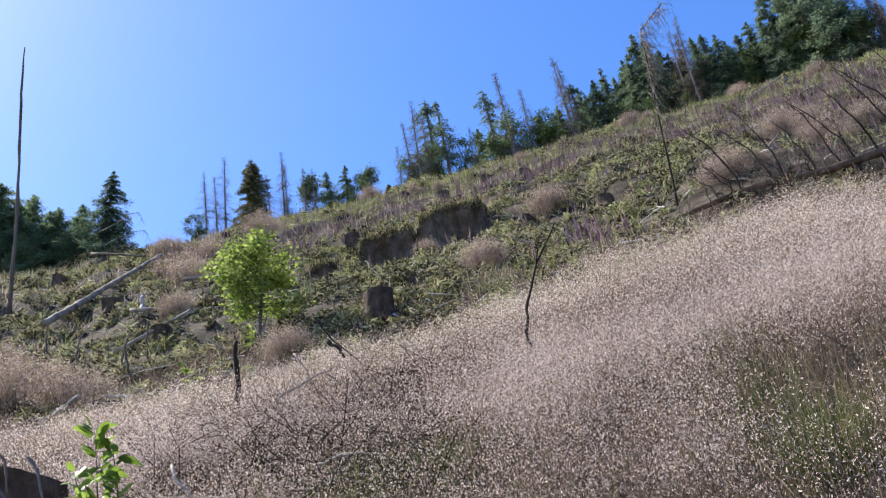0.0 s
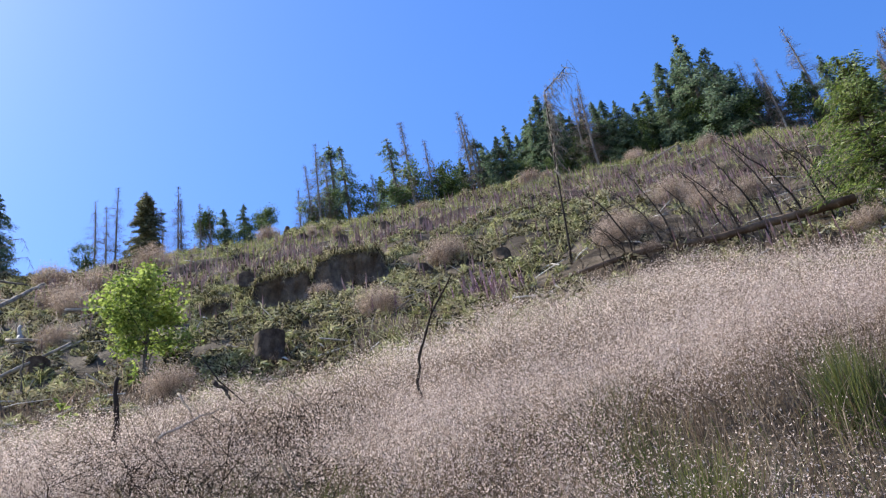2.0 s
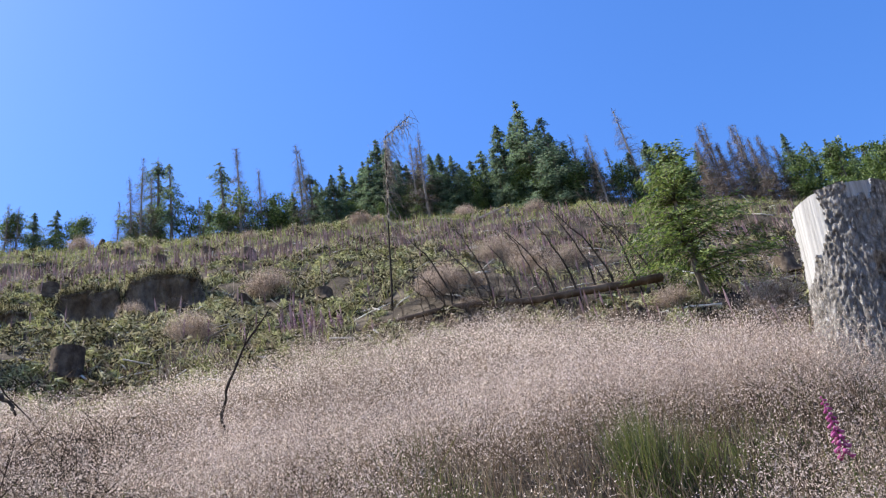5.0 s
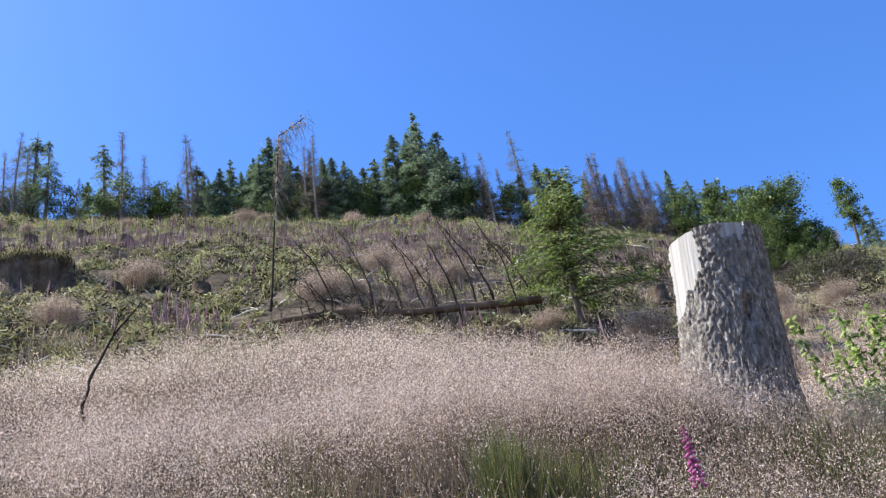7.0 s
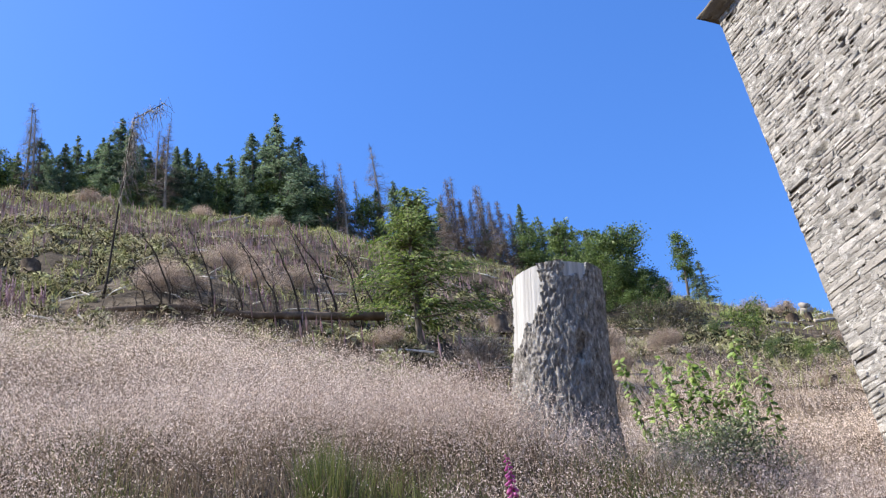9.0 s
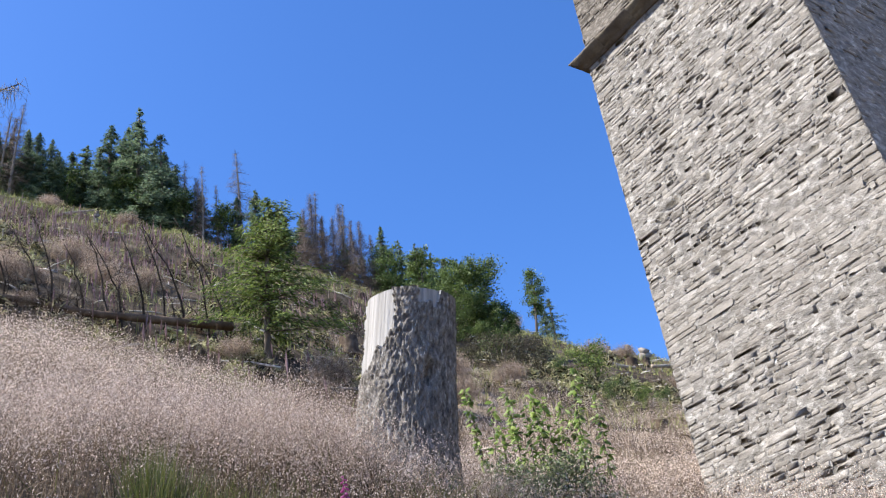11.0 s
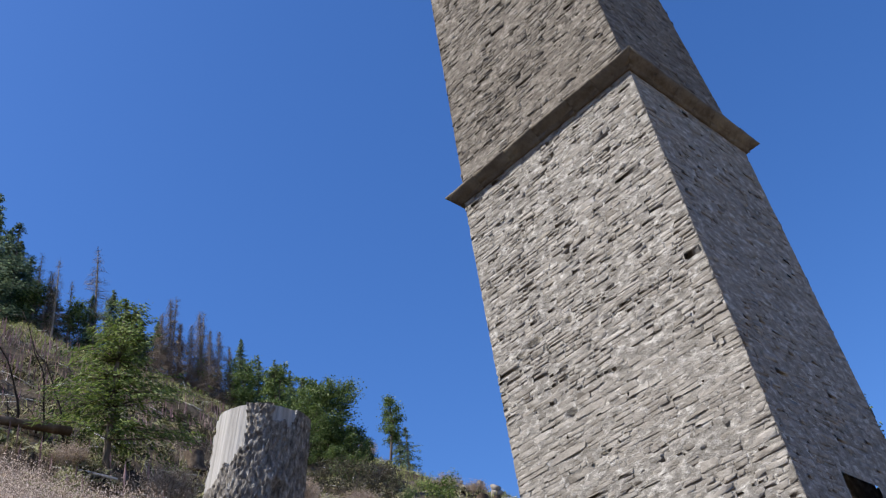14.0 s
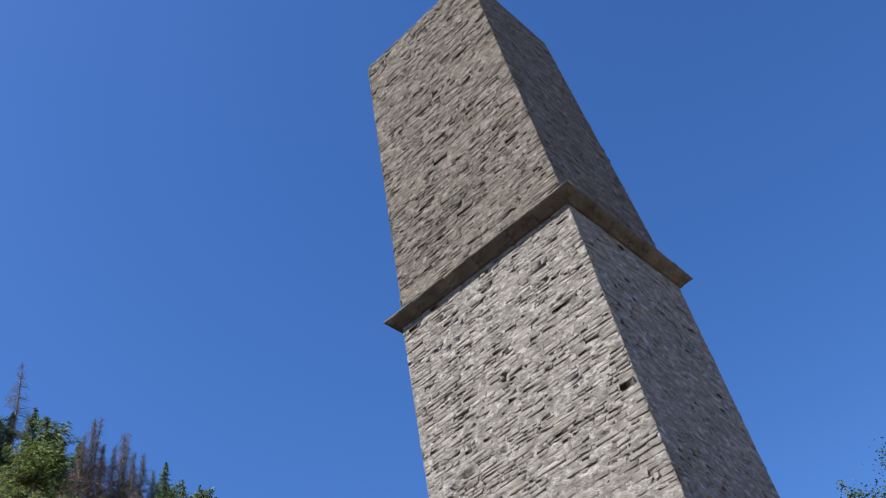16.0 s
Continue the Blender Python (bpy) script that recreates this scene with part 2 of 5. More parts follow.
_bank, _ridge = _smooth(BEARING, BANK), _smooth(RIDGE_B, RIDGE_E)


def vnoise(x, y, s, seed):
    """Smooth value noise over the plan, -1 to 1; x and y are arrays, s the size of a lump."""
    x, y = np.asarray(x, float) / s, np.asarray(y, float) / s
    i, j = np.floor(x), np.floor(y)
    u, v = x - i, y - j
    u, v = u * u * (3 - 2 * u), v * v * (3 - 2 * v)

    def h(a, b):
        q = np.sin(a * 127.1 + b * 311.7 + seed * 74.7) * 43758.5453
        return q - np.floor(q)
    w = h(i, j) * (1 - u) * (1 - v) + h(i + 1, j) * u * (1 - v) + h(i, j + 1) * (1 - u) * v + h(i + 1, j + 1) * u * v
    return 2 * w - 1


def lumps(x, y):
    """Unevenness of the ground."""
    d = np.hypot(x, y)
    far = np.clip((d - 11) / 12, 0, 1)
    return (0.05 + 0.30 * far) * vnoise(x, y, 2.6, 1) + (0.04 + 0.16 * far) * vnoise(x, y, 1.1, 2) + 0.03 * vnoise(x, y, 0.5, 3)


SCARP_D = 26.6


def scarp_depth(a):
    """Height of the small eroded soil face at that bearing."""
    return 0.66 * np.sqrt(np.clip(1 - ((a + 32.2) / 2.1) ** 2, 0, 1)) + 0.64 * np.sqrt(np.clip(1 - ((a + 27.4) / 2.7) ** 2, 0, 1)) + 0.3 * np.exp(-((a + 36.8) / 1.2) ** 4)


def terrace(x, y):
    """Small broken banks across the slope: their lift, and how bare their faces are."""
    d, a = np.hypot(x, y), np.degrees(np.arctan2(x, y))
    f = (d + 2.0 * vnoise(x, y, 6.0, 5) + 0.7 * vnoise(x, y, 2.2, 6)) / 4.4
    f = f - np.floor(f)
    amount = np.clip(0.1 + 1.3 * vnoise(x, y, 3.2, 7), 0, 1) * np.clip((d - 20) / 3, 0, 1) * np.clip((48 - d) / 6, 0, 1) * np.clip((20 - a) / 4, 0, 1)
    amount = amount * (1 - np.exp(-((d - 26.3) / 2.6) ** 4) * ((a > -39.5) & (a < -16)))
    u = np.clip(f / 0.2, 0, 1)
    return amount * 0.65 * (u * u * (3 - 2 * u) - f), np.clip(amount * 1.6, 0, 1) * (f < 0.2)


def height(x, y):
    """The ground's height; x and y are arrays."""
    x, y = np.asarray(x, float), np.asarray(y, float)
    d = np.hypot(x, y)
    a = np.degrees(np.arctan2(x, y))
    eb, er = np.interp(a, _grid, _bank), np.interp(a, _grid, _ridge)
    tb, tr = np.tan(np.radians(eb)), np.tan(np.radians(er))
    s = tb + 1.0 / CREST
    z1 = s * CREST
    e2 = np.radians(eb + 0.22 * np.maximum(er - eb, 0))
    z2 = 1.6 + 18 * np.tan(e2) - 0.35
    z15 = z1 + (z2 - z1) * 0.32
    z3 = 1.6 + FAR * tr - 0.5
    knots = [0, 0.8, 2.5, CREST - 1.0, CREST + 0.6, 14.0, 18.0, 30.0, FAR - 6, FAR, FAR + 12, 140, 500, 4000]
    vals = [0 * s, 0.02 * s, s * 2.45, s * (CREST - 1.0), s * CREST + 0.12, z15, z2, z2 + (z3 - z2) * 0.29, z3 - 4.2 * (z3 - z2) / 42 * 1.1, z3, z3 + 2.0, z3 + 6, z3 + 8, z3 + 8]
    z = np.zeros_like(d)
    for k in range(len(knots) - 1):
        w = (d >= knots[k]) & (d < knots[k + 1])
        u = (d - knots[k]) / (knots[k + 1] - knots[k])
        z = np.where(w, vals[k] + (vals[k + 1] - vals[k]) * u, z)
    z = z + 0.5 * np.exp(-((x - 1.6) ** 2 + (y - 6.0) ** 2) / (2 * 0.95 ** 2))
    cut = SCARP_D + 0.3 * np.sin(a * 0.9) + 0.12 * np.sin(a * 2.7 + 1)
    z = z - scarp_depth(a) * np.clip((cut + 0.8 - d) / 0.35, 0, 1) * np.clip(1 - (cut - d) / 4.5, 0, 1)
    return z + terrace(x, y)[0] + lumps(x, y) * np.clip((d - 1.5) / 3, 0, 1)


def spot(bearing, d):
    x, y = d * math.sin(radians(bearing)), d * math.cos(radians(bearing))
    return Vector((x, y, float(height(np.array([x]), np.array([y]))[0])))


def ground_sheet():
    az = np.concatenate([np.arange(-180, -75, 3), np.arange(-75, 75, 0.5), np.arange(75, 180, 3)])
    d = np.concatenate([[0.0], np.geomspace(0.5, 13.5, 70), np.arange(13.85, 48, 0.33), np.linspace(48.5, 80, 36), np.geomspace(90, 3500, 22)])
    A, D = np.meshgrid(np.radians(az), d)
    X, Y = D * np.sin(A), D * np.cos(A)
    V = np.stack([X, Y, height(X, Y)], -1).reshape(-1, 3)
    n, m = len(az), len(d)
    i, j = np.meshgrid(np.arange(n), np.arange(m - 1))
    a, b = j * n + i, j * n + (i + 1) % n
    F = np.stack([a, b, b + n, a + n], -1).reshape(-1, 4)
    V[:n] = V[:n].mean(0)
    me = mesh_of("ground", V, F, [GROUND, FIELD_BOUNCE], smooth=True)
    mid = np.degrees(np.arctan2(*V[F].mean(1)[:, :2].T))
    x, y = V[F].mean(1)[:, :2].T
    wob = 9 * vnoise(x, y, 2.5, 91) + 5 * vnoise(x, y, 0.8, 92)
    # second material: the dry field, plus the unseen bounce ground round the camera
    me.polygons.foreach_set("material_index", ((mid + wob < -70) | (mid + wob > 50) | (np.hypot(x, y) < 2.7 + 0.06 * wob) | ((mid + 0.25 * wob > 19.5) & (np.hypot(x, y) > 8.2 + 0.1 * wob) & (np.hypot(x, y) < 22 + 0.4 * wob))).astype(np.int32))
    return me


ground = tagged(new("ground", ground_sheet()), "steep cleared hillside of brown soil, moss and dry grass", "hillside", kind="structure")


# ---------- the stone chimney
TM, TU, TV = Vector((6.144, 5.36, 0)), Vector((0.959, 0.283, 0)), Vector((-0.283, 0.959, 0))
TA, TB = 2.45, 2.83
Z_BASE, Z_CORN, Z_WALL, Z_UP, Z_TOP = 1.6, 9.6, 9.715, 9.93, 15.75
TOWER = Matrix(((TU.x, TV.x, 0, TM.x), (TU.y, TV.y, 0, TM.y), (0, 0, 1, 0), (0, 0, 0, 1)))
chimney = thing("stone_chimney", "tall square grey-brown slate rubble chimney with projecting cornice", "chimney")
chimney.matrix_world = TOWER
SKIN = 0.011
DOOR = (0.95, 1.65, 3.9, 4.87)


BATTER = 0.03
TAPER = {"x0": 0.10, "x1": 0.24, "y0": 0.36, "y1": 0.0}


def drawn(side, z):
    """How far a wall has drawn in at height z: the upper stage tapers, the shaded wall of the lower one has a batter."""
    if z < Z_UP and side == "y0":
        return -BATTER * max(0.0, Z_CORN - z)
    return 0.02 + TAPER[side] * (z - Z_UP) / (Z_TOP - Z_UP) if z > Z_UP else 0.0


def chimney_core():
    bm = bmesh.new()

    def block(x0, x1, y0, y1, z0, z1):
        r = bmesh.ops.create_cube(bm, size=1)["verts"]
        bmesh.ops.scale(bm, vec=(x1 - x0, y1 - y0, z1 - z0), verts=r)
        bmesh.ops.translate(bm, vec=((x0 + x1) / 2, (y0 + y1) / 2, (z0 + z1) / 2), verts=r)
    k = SKIN + 0.12
    block(k, 0.6, k, TB - k, Z_BASE, Z_CORN)
    block(TA - 0.6, TA - k, k, TB - k, Z_BASE, Z_CORN)
    block(0.6, TA - 0.6, TB - 0.6, TB - k, Z_BASE, Z_CORN)
    # unseen slab added to keep daylight from the open top out of the opening
    block(0.5, TA - 0.5, 0.5, TB - 0.5, 5.2, 5.4)
    # the wall with the arched opening
    u0, u1, zs, zt = DOOR
    r = (u1 - u0) / 2
    pts = [(0.6, Z_BASE), (u0, Z_BASE), (u0, zt - r)]
    pts += [(u0 + r - r * math.cos(w), zt - r + r * math.sin(w)) for w in np.linspace(0.2, math.pi - 0.2, 9)]
    pts += [(u1, zt - r), (u1, Z_BASE), (TA - 0.6, Z_BASE), (TA - 0.6, Z_CORN), (0.6, Z_CORN)]
    f = bm.faces.new([bm.verts.new((u, k, z)) for u, z in pts])
    ex = bmesh.ops.extrude_face_region(bm, geom=[f])
    bmesh.ops.translate(bm, vec=(0, 0.5, 0), verts=[g for g in ex["geom"] if isinstance(g, bmesh.types.BMVert)])
    # upper stage, open at the top
    def ring(z, more):
        x0, x1, y0, y1 = (drawn(q, max(z, Z_UP + .01)) + k + more for q in ("x0", "x1", "y0", "y1"))
        return [bm.verts.new(p) for p in ((x0, y0, z), (TA - x1, y0, z), (TA - x1, TB - y1, z), (x0, TB - y1, z))]
    lo, hi, inn, low = ring(Z_CORN, 0), ring(Z_TOP - .02, 0), ring(Z_TOP - .02, .45), ring(Z_CORN, .45)
    for i in range(4):
        j = (i + 1) % 4
        bm.faces.new((lo[i], lo[j], hi[j], hi[i]))
        bm.faces.new((hi[i], hi[j], inn[j], inn[i]))
        bm.faces.new((inn[i], inn[j], low[j], low[i]))
    bmesh.ops.recalc_face_normals(bm, faces=bm.faces)
    return bm_mesh("core", bm, MORTAR)


part("wall_core", chimney_core(), chimney, "pale lime mortar core")


r_h = np.random.default_rng(91)
PITS = [(0.62, 7.18, 0.12, 0.026), (0.40, 7.12, 0.06, 0.022)] + [(r_h.uniform(0.15, 2.65), r_h.uniform(4.2, 9.4), r_h.uniform(0.025, 0.07), r_h.uniform(0.014, 0.026)) for _ in range(9)]


def mortar_skin(face, z0, z1, mat):
    """The uneven mortar surface of one face, with washed-out pits."""
    o, al, outw, w = FACES[face]
    nx, nz = int(w / 0.03), int((z1 - z0) / 0.03)
    U, Z = np.meshgrid(np.linspace(0, 1, nx + 1), np.linspace(z0, z1, nz + 1))
    side, first, last = SIDES[face]
    grow = np.array([[drawn(q, z) for q in (side, first, last)] for z in Z[:, 0]])
    X = grow[:, 1:2] + 0.004 + U * (w - grow[:, 1:2] - grow[:, 2:3] - 0.008)
    q = 37.0 * face
    out = 0.002 + (1 if face == 0 else 0.5) * (0.003 * vnoise(X + q, Z * 1.4, 0.4, 81) + 0.0045 * vnoise(X + q, Z * 2.6, 0.14, 82) + 0.0035 * vnoise(X + q, Z * 1.5, 0.06, 83))
    out = out - (0.020 if face == 0 else 0.008) * np.clip(vnoise(X + q, Z * 4.6, 0.17, 84) - 0.52, 0, 0.3) / 0.3
    for px, pz, pw, ph in (PITS if face == 0 and z0 < 5 else []):
        out = out - 0.06 * np.exp(-(((X - px) / pw) ** 4 + ((Z - pz - (X - px) * 0.05) / ph) ** 4))
    dep = -(grow[:, 0:1] + SKIN) + out
    V = np.stack([o.x + al.x * X + outw.x * dep, o.y + al.y * X + outw.y * dep, Z], -1).reshape(-1, 3)
    i, j = np.meshgrid(np.arange(nx), np.arange(nz))
    a = j * (nx + 1) + i
    F = np.stack([a, a + 1, a + nx + 2, a + nx + 1], -1)
    if face == 1 and z0 < 5:
        cx, cz = X[:-1, :-1], Z[:-1, :-1]
        F = F[~((cx > DOOR[0] - .03) & (cx < DOOR[1]) & (cz < DOOR[3] - 0.08))]
    return mesh_of("mortar", V, F.reshape(-1, 4), mat)


FACES = [  # origin of the face, along, outward, width
    (Vector((0, TB, 0)), Vector((0, -1, 0)), Vector((-1, 0, 0)), TB),
    (Vector((0, 0, 0)), Vector((1, 0, 0)), Vector((0, -1, 0)), TA),
    (Vector((TA, 0, 0)), Vector((0, 1, 0)), Vector((1, 0, 0)), TB),
    (Vector((TA, TB, 0)), Vector((-1, 0, 0)), Vector((0, 1, 0)), TA)]
SIDES = [("x0", "y1", "y0"), ("y0", "x0", "x1"), ("x1", "y0", "y1"), ("y1", "x1", "x0")]
for face in (0, 1):
    part("mortar", mortar_skin(face, Z_BASE, Z_WALL, MORTAR), chimney, "pale rough lime mortar")
    part("mortar", mortar_skin(face, Z_UP, Z_TOP, MORTAR_UPPER), chimney, "dark weathered mortar")


def stone_shape(seed):
    """A unit rubble stone, face towards -y, with worn irregular edges: verts, quads."""
    r = np.random.default_rng(seed)
    xs, zs = (-0.5, -0.45, 0.45, 0.5), (-0.5, -0.38, 0.38, 0.5)
    V, F = [], []
    for j, z in enumerate(zs):
        for i, x in enumerate(xs):
            edge = i in (0, 3) or j in (0, 3)
            y = -0.1 if edge else -0.5
            V.append((max(-.5, min(.5, x + r.uniform(-.12, .12) - (0.06 if i > 1 else -0.06))), y + r.uniform(-.45, .35), z + r.uniform(-.16, .16)))
    for j in range(3):
        for i in range(3):
            a = j * 4 + i
            F.append((a, a + 1, a + 5, a + 4))
    n = len(V)
    ring = [0, 1, 2, 3, 7, 11, 15, 14, 13, 12, 8, 4]
    for q in ring:
        V.append((V[q][0], 1.0, V[q][2]))
    for k in range(12):
        F.append((ring[(k + 1) % 12], ring[k], n + k, n + (k + 1) % 12))
    return np.array(V), np.array(F)


SHAPES = [stone_shape(s) for s in range(24)]
STONE_MESHES = [mesh_of("stone", v, f, STONE) for v, f in SHAPES]


def courses(face, width, z0, z1, seed, hole=None):
    """Stones of one face: centre along, centre height, length, height."""
    r = np.random.default_rng(seed)
    z, out = z0, []
    while z < z1:
        h = r.choice([0.033, 0.045, 0.058, 0.076, 0.10], p=[.16, .25, .28, .20, .11])
        h = min(h * (1 if face < 2 else 4), z1 - z + 0.02)
        first, last = SIDES[face][1:]
        x, end = drawn(first, z), width - drawn(last, z)
        while x < end - 0.02:
            l = min(max(h * r.lognormal(0.9, 0.5), 0.05), 0.6 if face < 2 else 0.9)
            if end - x - l < 0.09:
                l = end - x
            hh = h
            gap = r.random() < 0.006 or (face == 0 and any(abs(x + l / 2 - p[0]) < p[2] + l * .4 and abs(z + h / 2 - p[1]) < p[3] + h * .3 for p in PITS))
            if not gap and not (hole and hole[0] - 0.02 < x + l and x < hole[1] + 0.02 and z < hole[3]):
                if h >= 0.1 and r.random() < 0.5:
                    c = r.uniform(0.4, 0.6)
                    out += [(x + l / 2, z + h * c / 2, l, h * c), (x + l / 2, z + h * (1 + c) / 2, l, h * (1 - c))]
                else:
                    out.append((x + l / 2, z + hh / 2 + r.uniform(-.009, .009), l * r.uniform(.9, 1.0), hh * r.uniform(.8, 1.05)))
            x += l
        z += h
    return out


def stone_pose(face, x, z, l, h, r):
    o, al, outw, _ = FACES[face]
    e = drawn(SIDES[face][0], z)
    proud = (r.normal(0.0010, 0.0024) if r.random() < 0.93 else r.uniform(0.004, 0.009)) * (1, .4, .4, .4)[face]
    depth = (0.0055, 0.004, 0.006, 0.006)[face]
    c = o + al * x + Vector((0, 0, z)) - outw * (e + SKIN - proud)
    m = Matrix((( al.x, -outw.x, 0, c.x), (al.y, -outw.y, 0, c.y), (0, 0, 1, c.z), (0, 0, 0, 1)))
    return m @ Euler((radians(r.uniform(-2, 2)) * (face < 2), radians(r.normal(0, 1.1)) * (face < 2), radians(r.uniform(-1.2, 1.2)) * (face < 2))).to_matrix().to_4x4() @ Matrix.Diagonal((l * 0.985, depth, h * r.uniform(0.66, 0.94), 1))


CHIMNEY_STONES = []
loose, loose_up = [], []
r_st = np.random.default_rng(31)
for face in range(4):
    for lo, hi in ((Z_BASE + 0.4, Z_WALL), (Z_UP, Z_TOP)):
        for x, z, l, h in courses(face, FACES[face][3], lo, hi, 11 + face, hole=DOOR if face == 1 and lo < 5 else None):
            m = stone_pose(face, x, z, l, h, r_st)
            if face == 0 and 5.3 < z < 8.2 and len(CHIMNEY_STONES) < 300:
                CHIMNEY_STONES.append(m)
            else:
                v, f = SHAPES[r_st.integers(len(SHAPES))]
                M = np.array(m)
                (loose_up if z > Z_UP else loose).append((v @ M[:3, :3].T + M[:3, 3], f))
tagged(part("stonework", mesh_of("stonework", *merge(loose), STONE_ISLE), chimney), kind="stuff")
tagged(part("upper_stonework", mesh_of("upper_stonework", *merge(loose_up), STONE_UPPER), chimney, "darker weathered slate of the upper stage"), kind="stuff")


def cornice_block(l, seed):
    r = np.random.default_rng(seed)
    prof = [(0.03, 0.10), (-0.03, 0.10), (-0.034, 0.14), (-0.055, 0.148), (-0.10, 0.185), (-0.158, 0.215), (-0.163, 0.242), (-0.02, 0.345), (0.06, 0.345)]
    V, n = [], len(prof)
    for x in (-l / 2 + 0.0015, -l / 6, l / 6, l / 2 - 0.0015):
        for y, z in prof:
            V.append((x + r.uniform(-.002, .002), y + r.uniform(-.007, .007), z + r.uniform(-.005, .005)))
    F = [(a * n + i, a * n + (i + 1) % n, (a + 1) * n + (i + 1) % n) for a in range(3) for i in range(n)]
    F += [(a * n + i, (a + 1) * n + (i + 1) % n, (a + 1) * n + i) for a in range(3) for i in range(n)]
    F += [(0, i + 1, i) for i in range(1, n - 1)] + [(3 * n, 3 * n + i, 3 * n + i + 1) for i in range(1, n - 1)]
    return V, F


def cornice():
    for face in range(4):
        o, al, outw, w = FACES[face]
        cuts = [-0.163]
        r = np.random.default_rng(50 + face)
        while cuts[-1] < w + 0.155:
            nxt = cuts[-1] + r.uniform(0.32, 0.6)
            cuts.append(nxt if w + 0.163 - nxt > 0.2 else w + 0.163)
        for a, b in zip(cuts, cuts[1:]):
            v, f = cornice_block(b - a, int(1000 * (a + 3)) + face)
            v = np.array(v)
            # mitre the ends at the corners
            if a < 0:
                v[:, 0] = np.where(v[:, 0] < -(b - a) / 2 + 0.05, -(b - a) / 2 + np.maximum(0, 0.163 + v[:, 1]), v[:, 0])
            if b > w:
                v[:, 0] = np.where(v[:, 0] > (b - a) / 2 - 0.05, (b - a) / 2 - np.maximum(0, 0.163 + v[:, 1]), v[:, 0])
            ob = part("cornice_block", mesh_of("cornice_block", v, f, CORNICE), chimney)
            c = o + al * ((a + b) / 2) + Vector((0, 0, Z_CORN))
            ob.matrix_local = Matrix(((al.x, -outw.x, 0, c.x), (al.y, -outw.y, 0, c.y), (0, 0, 1, c.z), (0, 0, 0, 1)))


cornice()


# ---------- the large weathered stump
def stump_big():
    at = spot(15.75, 7.0)
    root = thing("tree_stump", "tall sawn stump with rough grey bark and one bleached bare side", "stump", (at.x, at.y, at.z - 0.15))
    root.rotation_euler = (radians(2), radians(7.4), 0)
    top, n, m = 1.80, 300, 170
    face = math.atan2(-at.y, -at.x)
    V, W = [], []
    for j in range(m + 1):
        u = j / m
        z = u * top
        base = 0.368 + 0.018 * (1 - u) + 0.06 * max(0, 0.3 - u) / 0.3
        for i in range(n):
            w = 2 * math.pi * i / n
            p = Vector((math.cos(w), math.sin(w), 0))
            rel = (w - face) % (2 * math.pi)
            rel = rel - 2 * math.pi if rel > math.pi else rel
            # the bare side ends in a tongue beside a notch of bark
            edge = -0.30 + 0.06 * noise.noise((3, z * 3, 1)) + 0.03 * noise.noise((8, z * 16, 2)) - 0.50 * max(0.0, min(1.0, (1.42 - z) / 0.5))
            foot = 1.09 + 0.05 * noise.noise((w * 5, 2, 5)) + 0.16 * math.exp(-((rel + 0.62) / 0.13) ** 2)
            collar = 1.64 + 0.08 * noise.noise((w * 7, 1, 3)) + 0.03 * noise.noise((w * 23, 4, 3))
            is_bare = (-1.9 < rel < edge and z > foot) or (0.22 + 0.10 * noise.noise((z * 14, 3, 3)) < rel < 0.80 + 0.1 * noise.noise((z * 9, 7, 3)) and z > collar)
            flare = 1 + 0.04 * math.sin(3 * w + 1) + 0.05 * math.sin(5 * w + 2) * (1 - u)
            r = base * flare
            if is_bare:
                r += -0.022 + 0.005 * noise.noise((w * 9, z * 0.7, 2)) + 0.004 * noise.noise((w * 34, z * 1.2, 3))
            else:
                wv = w + 0.06 * noise.noise((w * 5, z * 3, 3)) + 0.02 * noise.noise((w * 15, z * 10, 6))
                deep = math.exp(-(noise.noise((wv * 8.5, z * 4.2, 4)) / 0.07) ** 2)
                fine = math.exp(-(noise.noise((wv * 17, z * 9.5, 8)) / 0.12) ** 2)
                scale = noise.noise((wv * 30, z * 16, 9)) + 0.5 * noise.noise((wv * 44, z * 24, 5))
                rough = 1.5 if rel < 0.05 else 1.0
                r += 0.008 - 0.014 * deep - 0.012 * fine + 0.008 * rough * scale + 0.010 * noise.noise((w * 3, z * 2, 0))
                r -= 0.10 * math.exp(-((rel - 0.50) / 0.10) ** 2 - ((z - 0.98) / 0.10) ** 2)
                r += 0.03 * math.exp(-((rel - 0.50) / 0.20) ** 2 - ((z - 1.14) / 0.06) ** 2)
            # a straight saw cut, a little lower towards the bare side
            cut = u ** 6 * (0.022 * math.sin(rel + 0.3) - 0.085 * math.cos(rel))
            V.append((r * p.x, r * p.y, z + cut))
            W.append(is_bare)
    bark, bare = [], []
    for j in range(m):
        for i in range(n):
            a, b = j * n + i, j * n + (i + 1) % n
            q = (a, b, b + n, a + n)
            (bare if sum(W[k] for k in q) >= 2 else bark).append(q)
    V = np.array(V)

    def used(faces):
        f = np.array(faces)
        ids, inv = np.unique(f, return_inverse=True)
        return V[ids], inv.reshape(f.shape)
    part("bark", mesh_of("bark", *used(bark), BARK), root, "rough grey bark")
    part("bare_wood", mesh_of("bare_wood", *used(bare), BARE, True), root, "bleached bare wood")
    ring = V[m * n:]
    c = ring.mean(0)
    T, F = [c + (0, 0, -0.02)], []
    for k, s in enumerate((0.35, 0.7, 1.0)):
        for i in range(n):
            q = c + (ring[i] - c) * s
            T.append(q + np.array((0, 0, 0.012 * noise.noise(tuple(q * 14)) - (0.012 if s < 1 else 0))))
    for i in range(n):
        F.append((0, 1 + i, 1 + (i + 1) % n))
